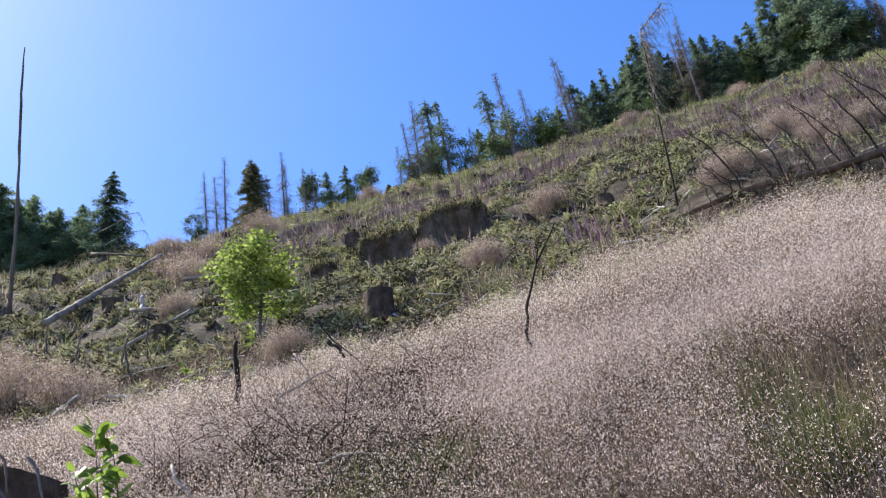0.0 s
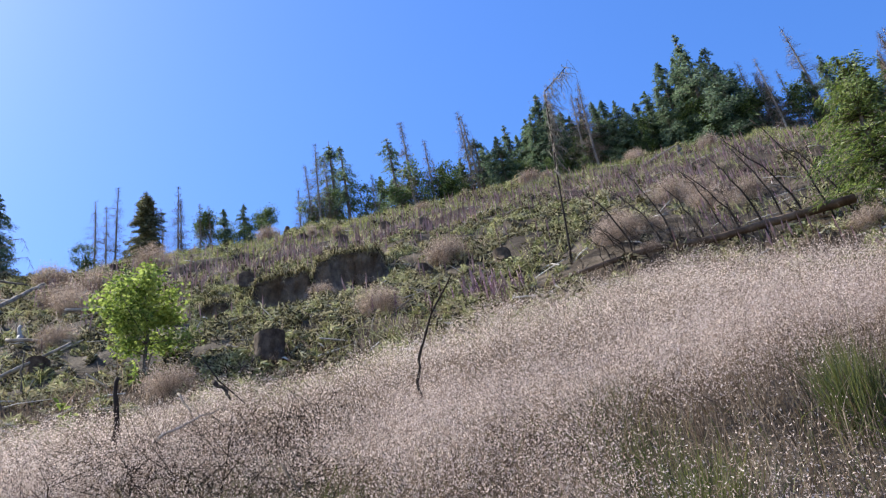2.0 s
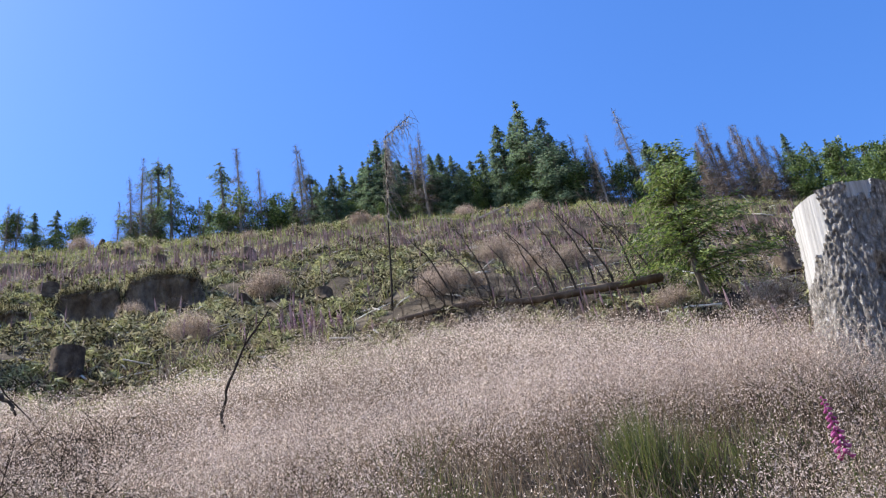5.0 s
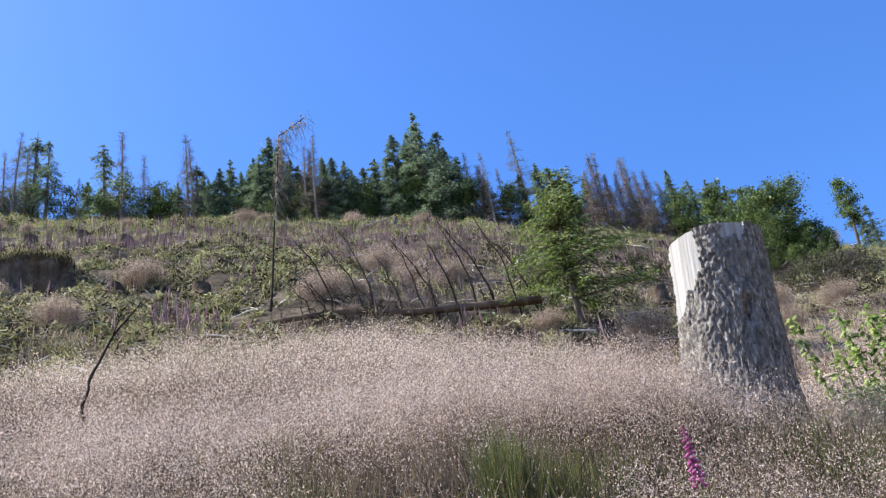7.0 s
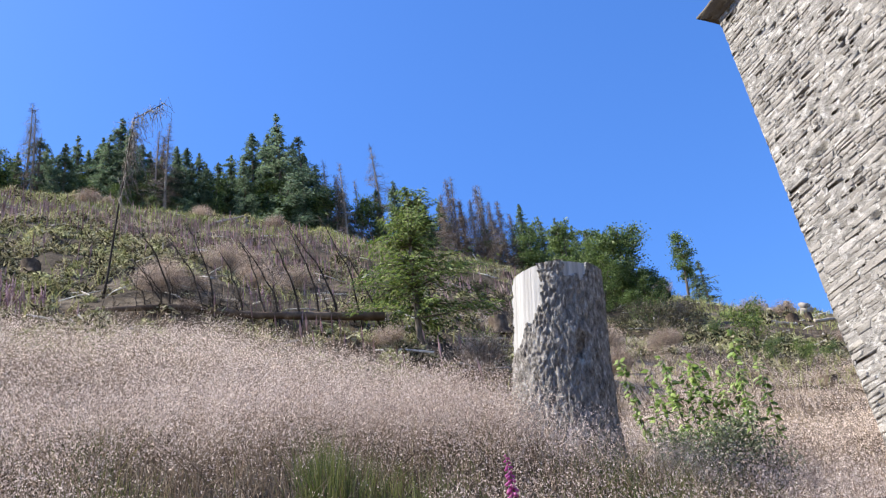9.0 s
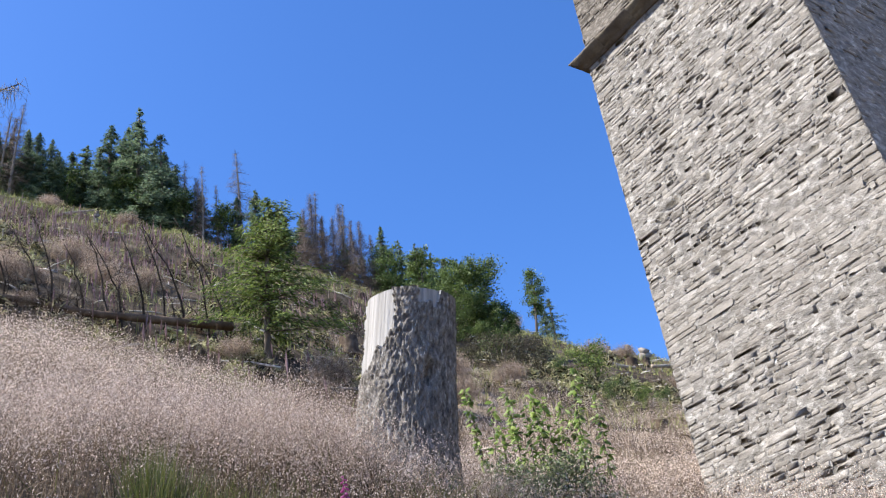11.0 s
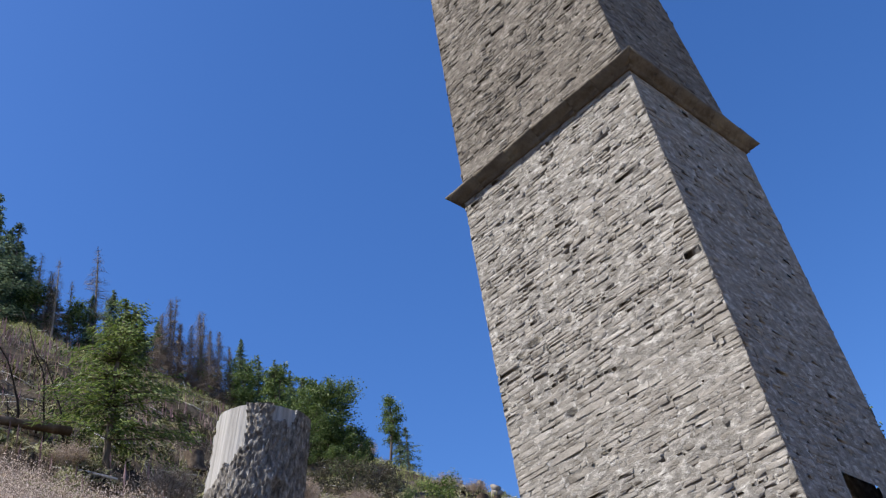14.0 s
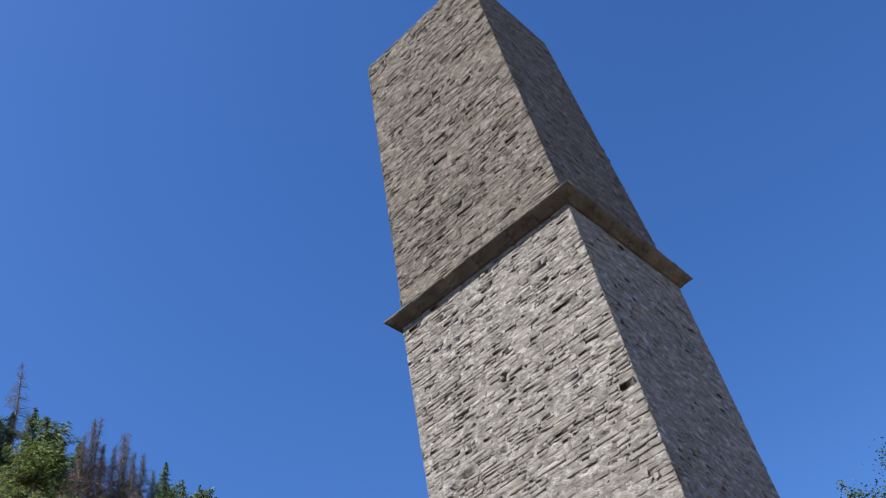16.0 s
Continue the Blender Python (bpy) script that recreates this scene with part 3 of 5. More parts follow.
        for k in range(2):
            a, b = 1 + k * n + i, 1 + k * n + (i + 1) % n
            F += [(a, a + n, b + n), (a, b + n, b)]
    part("cut_top", mesh_of("cut_top", T, F, CUT), root, "grey sawn top")
    return root


stump_big()


# ---------- trees
def spruce_mesh(h, spread, seed, fill=1.0, dead=False, droop=0.35, start=0.08, density=1.0, needle=None, fine=1.0, haze=12, whorls=0, taper=0.85):
    """Trunk and crown of a conifer of height h: two meshes."""
    r = np.random.default_rng(seed)
    lean = r.normal(0, 0.02, 2) * h
    zz = np.linspace(0, h, 9)
    pts = np.stack([lean[0] * (zz / h) ** 2, lean[1] * (zz / h) ** 2, zz], 1)
    rad = (0.011 if dead else 0.016) * h * (1 - zz / h) ** 0.7 + 0.012
    trunk = [tube(pts, rad, 7, 0.08, seed)]
    C, A, X = [], [], []
    n = int(h * 9 * density) + 14
    lobe = r.uniform(0, 6.3, 4)
    for k in range(n):
        u = start + (1 - start) * ((k + r.uniform(0, 1)) / n)
        if whorls:
            u = min(0.985, (round(u * whorls) + r.normal(0, 0.04)) / whorls)
        if r.random() > fill or u < start * 0.8:
            continue
        z = u * h
        L = spread * (1 - u) ** taper * r.uniform(0.55, 1.15) + 0.06 * h * (1 - u) * 0.3 + 0.05
        full = L
        for w in r.uniform(0, 2 * math.pi, 3 if not dead else 2):
            L = full * (1 + 0.28 * math.sin(2 * w + lobe[0] + 5 * u) + 0.22 * math.sin(3 * w + lobe[1] - 9 * u))
            d = np.array([math.cos(w), math.sin(w), 0])
            s = np.linspace(0, 1, 5)
            line = np.array([lean[0] * u ** 2, lean[1] * u ** 2, z]) + np.outer(s * L, d)
            line[:, 2] += L * ((0.25 if u > 0.6 else 0.05) * s - droop * s ** 1.6)
            trunk.append(tube(line[[0, 4]], np.array([0.006, 0.0015]) * h ** 0.6 * (0.6 if dead else 0.9), 3))
            m = max(6, int(L * 34 * density / fine)) if not dead else max(4, int(L * haze))
            q = r.uniform(0.12, 1.05, m)
            cen = np.stack([np.interp(q, s, line[:, i]) for i in range(3)], 1) + r.normal(0, 0.035 + 0.045 * L, (m, 3)) * (1, 1, 0.3 if whorls else 0.7)
            side = np.cross(d, [0, 0, 1])
            al = d * r.uniform(0.3, 1.0, m)[:, None] + side * r.uniform(-1, 1, m)[:, None] + np.array([0, 0, -1]) * r.uniform(0.05, 0.8, m)[:, None]
            al /= np.linalg.norm(al, axis=1)[:, None]
            size = r.uniform(0.55, 1.3, m)[:, None] * (0.024 * fine * h ** 0.75 if not dead else 0.05 * h ** 0.75)
            ac = np.cross(al, r.normal(size=(m, 3)))
            ac /= np.linalg.norm(ac, axis=1)[:, None] + 1e-9
            C.append(cen), A.append(al * size * 1.25), X.append(ac * size * (0.34 if not dead else 0.022))
    crown = slivers(np.concatenate(C), np.concatenate(A), np.concatenate(X))
    return (mesh_of("trunk", *merge(trunk), DEADWOOD if dead else TRUNK, True),
            mesh_of("crown", *crown, needle or (DEADTWIG if dead else NEEDLE)))


def broadleaf_mesh(h, spread, seed, leaves=900, size=0.07, leaf=None, low=0.25, stems=1, limbs=16, tuft=0.135):
    """Trunk with forking limbs and a crown of leaves in uneven clumps."""
    r = np.random.default_rng(seed)
    wood, tips = [], []
    for s in range(stems):
        w = r.uniform(0, 2 * math.pi)
        base = np.array([math.cos(w), math.sin(w), 0]) * (0.05 * h if stems > 1 else 0)
        lean = np.array([math.cos(w), math.sin(w), 0]) * spread * (0.5 if stems > 1 else 0.1)
        zz = np.linspace(0, 1, 7)
        P = base + np.outer(zz ** 1.4, lean) + np.outer(zz, [0, 0, h * 0.9]) + r.normal(0, 0.012 * h, (7, 3)) * zz[:, None]
        R = 0.018 * h / stems ** 0.4 * (1 - zz * 0.85) + 0.003
        wood.append(tube(P, R, 7, 0.08, seed))
        for k in range(int(limbs / stems ** 0.5)):
            u = r.uniform(low, 0.98)
            p = np.array([np.interp(u, zz, P[:, i]) for i in range(3)])
            a = r.uniform(0, 2 * math.pi)
            L = spread * r.uniform(0.45, 1.0) * (1.05 - 0.6 * u) * min(1, (u - low) * 3 + 0.45)
            q = p + np.array([math.cos(a) * L, math.sin(a) * L, L * r.uniform(0.25, 0.75)])
            mid = (p + q) / 2 + r.normal(0, 0.05 * L, 3)
            wood.append(tube([p, mid, q], [R[3] * 0.5, R[3] * 0.3, 0.003], 4))
            tips += [(p + q) / 2, mid * 0.4 + q * 0.6, q]
        tips.append(P[-1])
    tips = np.array(tips)
    pick = tips[r.integers(len(tips), size=leaves)]
    cen = pick + r.normal(0, tuft * spread, (leaves, 3)) * (1, 1, 0.75)
    al = r.normal(size=(leaves, 3)) * (1, 1, 0.6) + (0, 0, -0.25)
    al /= np.linalg.norm(al, axis=1)[:, None]
    ac = np.cross(al, r.normal(size=(leaves, 3)))
    ac /= np.linalg.norm(ac, axis=1)[:, None]
    s = r.uniform(0.5, 1.2, leaves)[:, None] * size
    return mesh_of("trunk", *merge(wood), TRUNK, True), mesh_of("crown", *flakes(cen, al * s, ac * s * 0.6), leaf or LEAF)


def tree(name, label, category, meshes, group=""):
    root = thing(name, label, category, group=group)
    part("trunk", meshes[0], root)
    part("crown", meshes[1], root)
    return root


def plant(proto, spots, base_h, seed, dist=None, sink=0.1):
    """Copies of a prototype at (bearing, distance, height); the first spot takes the prototype itself."""
    r = np.random.default_rng(seed)
    for k, (b, d, h) in enumerate(spots):
        p = spot(b, d)
        m = Matrix.Translation((p.x, p.y, p.z - sink)) @ Euler((0, 0, r.uniform(0, 6.28))).to_matrix().to_4x4() @ Matrix.Diagonal((h / base_h,) * 3).to_4x4()
        if k == 0:
            proto.matrix_basis = m
        else:
            copy_thing_scaled(proto, m)


def copy_thing_scaled(proto, m):
    keep = proto.scale.copy()
    proto.scale = (1, 1, 1)
    ob = copy_thing(proto, m)
    proto.scale = keep
    return ob


def rise(bearing, top, d):
    """Height of a tree at that distance whose top stands at that angle above the eye."""
    return 1.6 + d * math.tan(radians(top)) - spot(bearing, d).z + 0.1


RIDGE = "trees along the ridge"
SPRUCE = [(-35.8, 36.0), (-34.5, 36.2), (-14.4, 38.5), (-11.8, 39.7), (-6.3, 37.9), (-4.7, 37.6), (-2.4, 39.3), (-0.4, 40.2), (7.5, 35.8), (8.5, 34.9), (10.6, 34.3), (16.1, 33.2), (17.5, 32.3), (26.4, 27.2), (-13.0, 37.9), (-10.4, 38.3), (-1.5, 38.4), (0.4, 38.6), (-19.5, 36.8), (-18.3, 37.3), (-15.2, 38.0), (-13.6, 37.8), (-12.5, 38.7), (-11.1, 39.2), (-9.9, 38.0), (-8.0, 38.0), (-7.2, 38.2), (-5.5, 37.0), (-3.0, 37.8), (-1.0, 39.2), (1.0, 38.0), (6.2, 35.4), (9.1, 34.9), (19.6, 31.2), (20.4, 30.6), (-16.0, 37.3), (-9.4, 37.6), (-3.4, 37.0), (2.0, 36.2), (9.5, 34.2), (-24.2, 37.0), (-19.6, 37.0), (18.4, 31.9)]
SPRUCE += [(-12.9, 38.6), (-12.2, 37.9), (-10.8, 37.4), (-7.6, 38.4), (-6.8, 37.4), (-16.6, 37.8), (-4.2, 37.9), (-14.9, 37.2), (-9.0, 37.8)]
SPRUCE += [(-13.4 + 1.35 * k + 0.5 * math.sin(5.1 * k), 36.6 + 0.9 * math.sin(2.3 * k)) for k in range(14)]
SOFT = [(-54.6, 33.7), (-57.5, 35.0), (-55.6, 34.6), (-52.6, 34.2), (-56.6, 34.2), (-54.0, 34.0), (-58.6, 35.2), (-55.2, 32.6), (-57.9, 33.2), (-56.0, 32.4), (-53.0, 32.8), (-58.8, 33.6)]
SPARSE = [(-27.8, 39.6), (-26.9, 39.1), (-23.2, 39.3), (-16.9, 38.5), (1.2, 38.9), (19.2, 31.7), (-15.8, 37.6)]
DEAD = [(-44.4, 36.2), (-43.1, 37.0), (-39.0, 37.1), (-38.8, 36.6), (-37.5, 36.3), (-36.8, 36.1), (-30.5, 36.8), (-29.0, 39.2), (-22.1, 40.1),
        (-20.6, 38.8), (-20.2, 37.5), (-17.6, 39.9), (-17.2, 39.6), (-8.6, 39.7), (-9.3, 39.2), (2.7, 37.4), (4.0, 37.2), (6.6, 38.1), (11.7, 35.4), (12.1, 33.9), (13.6, 34.7),
        (-25.0, 37.2), (3.3, 36.6), (5.0, 36.0), (-29.6, 38.2), (-28.3, 38.4), (-43.7, 36.0), (-40.0, 36.0)]
BUSHY = [(-57.6, 32.0), (-55.4, 31.8), (-53.6, 31.8), (-58.7, 32.2), (-56.6, 31.6), (-52.2, 31.9), (-56.1, 33.3), (-53.4, 33.3), (-45.2, 33.6), (-32.7, 35.4), (-25.2, 37.0), (-21.7, 37.5), (-18.9, 36.9), (6.2, 34.6), (20.7, 30.0), (-28.6, 36.6), (-17.9, 37.0), (-13.6, 36.6), (-9.0, 36.4), (-5.4, 36.2), (-1.0, 36.0), (3.0, 35.2), (9.0, 33.4), (14.0, 32.0), (18.2, 30.4), (-36.4, 35.4), (-33.8, 35.2), (-29.6, 36.2), (-27.6, 35.9), (-23.0, 36.6), (-20.4, 36.2), (16.0, 31.8), (17.2, 31.4)]
BUSHY += [(-12.8 + 1.3 * k, 35.9 - 0.02 * k * k) for k in range(13)]
BROWN = [(10.9, 34.6), (11.6, 35.4), (12.2, 34.2), (12.9, 34.0), (13.6, 34.7), (14.2, 33.8), (14.8, 33.6), (15.5, 32.8), (-8.9, 38.8), (3.6, 36.4)]
r_t = np.random.default_rng(3)


def ridge_row(rows, protos, base_h, near, far):
    sets = [[] for _ in protos]
    for k, (b, top) in enumerate(rows):
        d = r_t.uniform(near, far)
        sets[k % len(protos)].append((b, d, rise(b, top, d)))
    for p, s in zip(protos, sets):
        plant(p, s, base_h, 5)


ridge_row(SPRUCE, [tree("spruce_tree", "dark green spruce tree on the ridge", "tree", spruce_mesh(8, 2.0 + 0.35 * (k % 3), 40 + k, 0.7, droop=0.34 + 0.14 * (k % 2), density=1.35, fine=0.62, taper=0.86 + 0.05 * (k % 3)), RIDGE) for k in range(5)], 8, 61, 66)
ridge_row(SPARSE, [tree("spruce_tree", "thinned spruce with drooping dark boughs on the ridge", "tree", spruce_mesh(8, 1.25, 60 + k, 0.26, droop=0.9, start=0.3, density=1.2, fine=0.62, taper=0.4), RIDGE) for k in range(3)], 8, 60, 63)
ridge_row(DEAD, [tree("dead_spruce", "bare dead spruce with grey twigs on the ridge", "tree", spruce_mesh(8, 1.25, 80 + k, 0.7, dead=True, droop=0.25, start=0.06, density=1.4, haze=15), RIDGE) for k in range(5)], 8, 60, 62)
ridge_row(BUSHY, [tree("young_tree", "bushy light green young tree on the ridge", "tree", broadleaf_mesh(4, 1.4, 90 + k, 5200, 0.06, low=0.02, stems=3), RIDGE) for k in range(4)], 4, 60, 63)
ridge_row(BROWN, [tree("dead_spruce", "dead spruce still full of brown grey twigs on the ridge", "tree", spruce_mesh(8, 1.7, 110 + k, 0.95, dead=True, droop=0.35, start=0.06, density=1.5, haze=34), RIDGE) for k in range(3)], 8, 60, 62)
ridge_row(SOFT, [tree("spruce_tree", "bushy mid green spruce on the ridge", "tree", spruce_mesh(6, 2.3, 120 + k, 0.85, droop=0.2, density=1.6, fine=0.75, needle=NEEDLE_SOFT, taper=0.7), RIDGE) for k in range(3)], 6, 57, 62)
ridge_row([(-41.2, 36.6)], [tree("spruce_tree", "dense narrow brownish green spruce on the ridge", "tree", spruce_mesh(8, 1.2, 133, 0.95, droop=0.3, start=0.02, density=2.0, fine=0.8, needle=NEEDLE_BROWN, taper=0.14), RIDGE)], 8, 60, 61)


ridge_row([(-50.9, 36.2)], [tree("spruce_tree", "broad dark spruce with hanging boughs on the ridge", "tree", spruce_mesh(8, 2.7, 141, 0.75, droop=0.55, start=0.04, density=1.6, fine=0.7, taper=0.9), RIDGE)], 8, 55, 56)


# ---------- single trees and bushes on the slope
def lone(name, label, category, meshes, bearing, d, base_h, h, turn=0.0, lean=(0, 0), sink=0.08, group="", wide=1.0):
    root = tree(name, label, category, meshes, group)
    p = spot(bearing, d)
    s = h / base_h
    root.matrix_basis = Matrix.Translation((p.x, p.y, p.z - sink)) @ Euler((radians(lean[0]), radians(lean[1]), turn)).to_matrix().to_4x4() @ Matrix.Diagonal((s * wide, s * wide, s, 1))
    return root


lone("spruce_tree", "young bright green spruce beside the fallen trunk", "tree",
     spruce_mesh(4, 1.55, 214, 0.72, droop=0.18, start=0.2, density=1.75, needle=NEEDLE_BRIGHT, fine=0.66, whorls=11, taper=0.5), 8.1, 18.2, 4, rise(8.1, 35.0, 18.2))
lone("young_rowan", "small fresh green rowan with slender stem on the cleared slope", "tree",
     broadleaf_mesh(2.2, 1.55, 206, 6000, 0.046, LEAF_FRESH, 0.3, 1, 26, 0.08), -41.2, 18.3, 2.2, rise(-41.2, 32.3, 18.3) * 0.86, turn=2.2, wide=1.12)
lone("leafy_tree", "dense dark green broadleaf tree on the slope", "tree",
     broadleaf_mesh(4, 2.0, 203, 20000, 0.055, LEAF, 0.02, 3, 34, 0.095), 21.6, 37, 4, rise(21.6, 30.0, 37))
lone("leafy_tree", "dense dark green broadleaf tree on the slope", "tree",
     broadleaf_mesh(4, 1.9, 204, 18000, 0.055, LEAF, 0.02, 3, 34, 0.095), 23.6, 36, 4, rise(23.6, 28.0, 36))
for k, (b, d, top) in enumerate([(20.2, 35, 28.6), (22.8, 33, 26.6), (18.9, 44, 31.4), (20.3, 42, 30.6)]):
    lone("leafy_tree", "dense dark green broadleaf tree on the slope", "tree", broadleaf_mesh(4, (2.0, 1.8, 1.0, 1.1)[k], 207 + k, (14000, 12000, 7000, 7000)[k], 0.055, LEAF, 0.03, 3, 34, 0.095), b, d, 4, rise(b, top, d))
lone("birch_tree", "slender leaning birch with thin foliage against the sky", "tree",
     broadleaf_mesh(4, 0.8, 205, 4200, 0.045, LEAF, 0.35, 1, 44), 25.7, 58, 4, rise(25.7, 29.7, 58), lean=(0, 6))
lone("spruce_tree", "small dark spruce against the sky", "tree", spruce_mesh(3, 0.9, 206, 0.8, droop=0.2), 26.9, 58, 3, rise(26.9, 27.4, 58))
SLOPE = "bushes on the slope"
for k, (b, d, w, hh, fresh) in enumerate([(23.0, 29, 1.7, 1.5, 0), (21.0, 28, 1.5, 1.2, 0), (25.2, 29, 1.5, 1.3, 0), (26.6, 30, 1.6, 0.8, 1), (28.6, 31, 1.5, 1.6, 1), (29.6, 25, 1.5, 0.7, 1),
                                          (31.2, 25, 1.6, 0.65, 1), (32.6, 26, 1.4, 0.6, 1), (34.5, 26, 1.5, 0.65, 1), (36.5, 27, 1.5, 0.65, 1), (12.6, 26, 0.9, 0.8, 0), (13.9, 27, 0.9, 0.8, 0)]):
    lone("bush", "low green bush on the slope" if fresh else "low dark scrubby bush on the slope", "bush",
         broadleaf_mesh(1.6, w * 0.62, 220 + k, 3200, 0.036, SCRUB if not fresh else (LEAF if k % 2 else NEEDLE_BRIGHT), 0.0, 4), b, d, 1.6, hh, group=SLOPE)
for k, (b, d, top) in enumerate([(62.1, 17, 25.2), (64.6, 16, 25.2), (67.5, 18, 26.0)]):
    lone("leafy_tree", "green broadleaf tree behind the chimney", "tree", broadleaf_mesh(5, 1.4, 240 + k, 15000, 0.034, LEAF, 0.12, 3, 60), b, d, 5, rise(b, top, d))
for k, (b, top) in enumerate([(54.4, 25.2), (53.9, 26.4), (58.6, 25.6)]):
    lone("leafy_tree", "thin leafy tree behind the chimney", "tree", broadleaf_mesh(6, 0.55, 250 + k, 900, 0.05, LEAF, 0.3, 1), b, 20, 6, rise(b, top, 20))


# ---------- stumps of the felled wood
def small_stump(seed, h=0.62, r0=0.34):
    r = np.random.default_rng(seed)
    n, m = 30, 9
    V = []
    for j in range(m + 1):
        u = j / m
        for i in range(n):
            w = 2 * math.pi * i / n
            root = max(0, math.sin(4 * w + seed)) * max(0, 0.45 - u) * 0.9
            rr = r0 * (1 + 0.45 * max(0, 0.3 - u) + root + 0.06 * noise.noise((w * 4, u * 3, seed)) + 0.05 * noise.noise((w * 11, u * 5, seed + 3)))
            V.append((rr * math.cos(w), rr * math.sin(w), u * h * (1 + (0.1 * math.sin(w + seed) if j == m else 0)) - 0.12))
    F = []
    for j in range(m):
        for i in range(n):
            a, b = j * n + i, j * n + (i + 1) % n
            F += [(a, b, b + n), (a, b + n, a + n)]
    V = np.array(V)
    ring = V[m * n:]
    c = ring.mean(0)
    T = [c - (0, 0, 0.02)] + [c + (q - c) * 0.6 + (0, 0, r.uniform(-.02, .01)) for q in ring] + list(ring)
    G = []
    for i in range(n):
        k = (i + 1) % n
        G += [(0, 1 + i, 1 + k), (1 + i, 1 + n + i, 1 + n + k), (1 + i, 1 + n + k, 1 + k)]
    root = thing("tree_stump", "weathered dark grey tree stump on the cleared slope", "stump", group="stumps of the felled wood")
    part("bark", mesh_of("bark", V, F, STUMP_BARK), root)
    part("cut_top", mesh_of("cut_top", T, G, CUT), root, "pale grey sawn top")
    return root


STUMP_BARK = surface("stump_bark", [(0.036, 0.026, 0.019), (0.078, 0.058, 0.043), (0.14, 0.11, 0.085)], 6, 40, 0.95, 0.7, vary=0.2)
stump_protos = [small_stump(s) for s in (1, 2, 3)]
STUMPS = [(-33.3, 17.1, .60), (-34.6, 28.7, .72), (-16.7, 23.0, .50), (-21.8, 37.6, .72), (-27.7, 39.7, .7), (-30.4, 45.5, .6), (-53.7, 42.3, .75), (-47.3, 20.4, .5),
          (-50.4, 26.7, .62), (-41.3, 37.7, .8), (-43.1, 50, .6), (-22.3, 24, .5), (13.4, 23.1, .5), (32.1, 20.6, .27), (31.2, 44.7, .6), (32.1, 48.1, .5), (-24.5, 41, .6), (9.5, 40, .6), (14.5, 43, .6), (17, 41, .6)]
r_p = np.random.default_rng(12)
for k, (b, d, w) in enumerate(STUMPS):
    p = spot(b, d)
    s = w / 0.68
    tall = 1.5 if k in (0, 12) else 1.0
    m = Matrix.Translation(p) @ Euler((r_p.uniform(-.1, .1), r_p.uniform(-.1, .1), r_p.uniform(0, 6))).to_matrix().to_4x4() @ Matrix.Diagonal((s, s, s * tall, 1))
    if k < 3:
        stump_protos[k].matrix_basis = m
    else:
        copy_thing_scaled(stump_protos[k % 3], m)


# dead wood, with the darkness of backlit branches put into its colour
BACKLIT_WOOD = surface("backlit_dead_branches", [(0.016, 0.012, 0.01), (0.032, 0.025, 0.02), (0.06, 0.048, 0.04)], 4, 30, 0.9, 0.4)
LOGBARK = surface("brown_log_bark", [(0.06, 0.04, 0.027), (0.12, 0.084, 0.06), (0.2, 0.148, 0.11)], 3, 25, 0.9, 0.6)


# ---------- posts, poles, logs and sticks
def knotted(pts, radii, seed, per=4, crook=0.45):
    """The line of a weathered stick, finer and crooked, with swelling radii."""
    r = np.random.default_rng(seed)
    P, R = np.array(pts, float), np.array(radii, float)
    u = np.linspace(0, len(P) - 1, (len(P) - 1) * per + 1)
    Q = np.stack([np.interp(u, np.arange(len(P)), P[:, i]) for i in range(3)], 1)
    rr = np.interp(u, np.arange(len(P)), R)
    Q[1:-1] += r.normal(0, 1, (len(u) - 2, 3)) * rr[1:-1, None] * crook
    return Q, rr * (1 + crook * r.uniform(-.36, .44, len(u)))


def stick(name, label, category, pts, radii, mat, sides=6, group="", twigs=(), crook=0.45):
    root = thing(name, label, category, pts[0], group)
    o = np.array(pts[0])
    Q, rr = knotted(np.array(pts) - o, radii, int(abs(pts[0][0]) * 1000) + len(pts), crook=crook)
    part("stem", mesh_of("stem", *tube(Q, rr, sides, 0.14), mat), root)
    for q, w in twigs:
        part("twig", mesh_of("twig", *tube(np.array(q) - o, w, 4, 0.05), mat, True), root)
    return root


def at(b, d, up):
    p = spot(b, d)
    return (p.x, p.y, p.z + up)


def sight(b, d, el):
    """A place at that bearing and distance, at an angle above the eye's level."""
    return (d * math.sin(radians(b)), d * math.cos(radians(b)), 1.6 + d * math.tan(radians(el)))


stick("snag_post", "short dark broken trunk standing on the ridge", "post", [at(-31.5, 58, -0.2), at(-31.5, 58, 0.6), at(-31.4, 58, 1.2)], [0.24, 0.22, 0.2], STUMP_BARK, 9)
stick("snag_post", "short grey broken trunk standing on the slope", "post", [at(-3.1, 46, -0.1), at(-3.1, 46, 0.4), at(-3.0, 46, 0.85)], [0.14, 0.13, 0.11], DEADWOOD, 8)
stick("dead_pole", "tall thin bare dead trunk", "tree", [at(-56.4, 33, -0.3), sight(-56.5, 33, 33), sight(-56.7, 33, 37), sight(-56.95, 33, 40), sight(-57.0, 33, 42.4)], [0.075, 0.07, 0.055, 0.045, 0.025], TRUNK, 7)
for b, d, h, w in ((31.1, 52, 0.8, 0.22), (32.1, 50, 0.6, 0.3), (30.0, 52, 0.5, 0.16)):
    stick("snag_post", "short grey broken trunk standing on the slope", "post", [at(b, d, -0.1), at(b + .05, d, h * .5), at(b + .1, d, h)], [w * 1.0, w * .8, w * .6], DEADWOOD, 8)
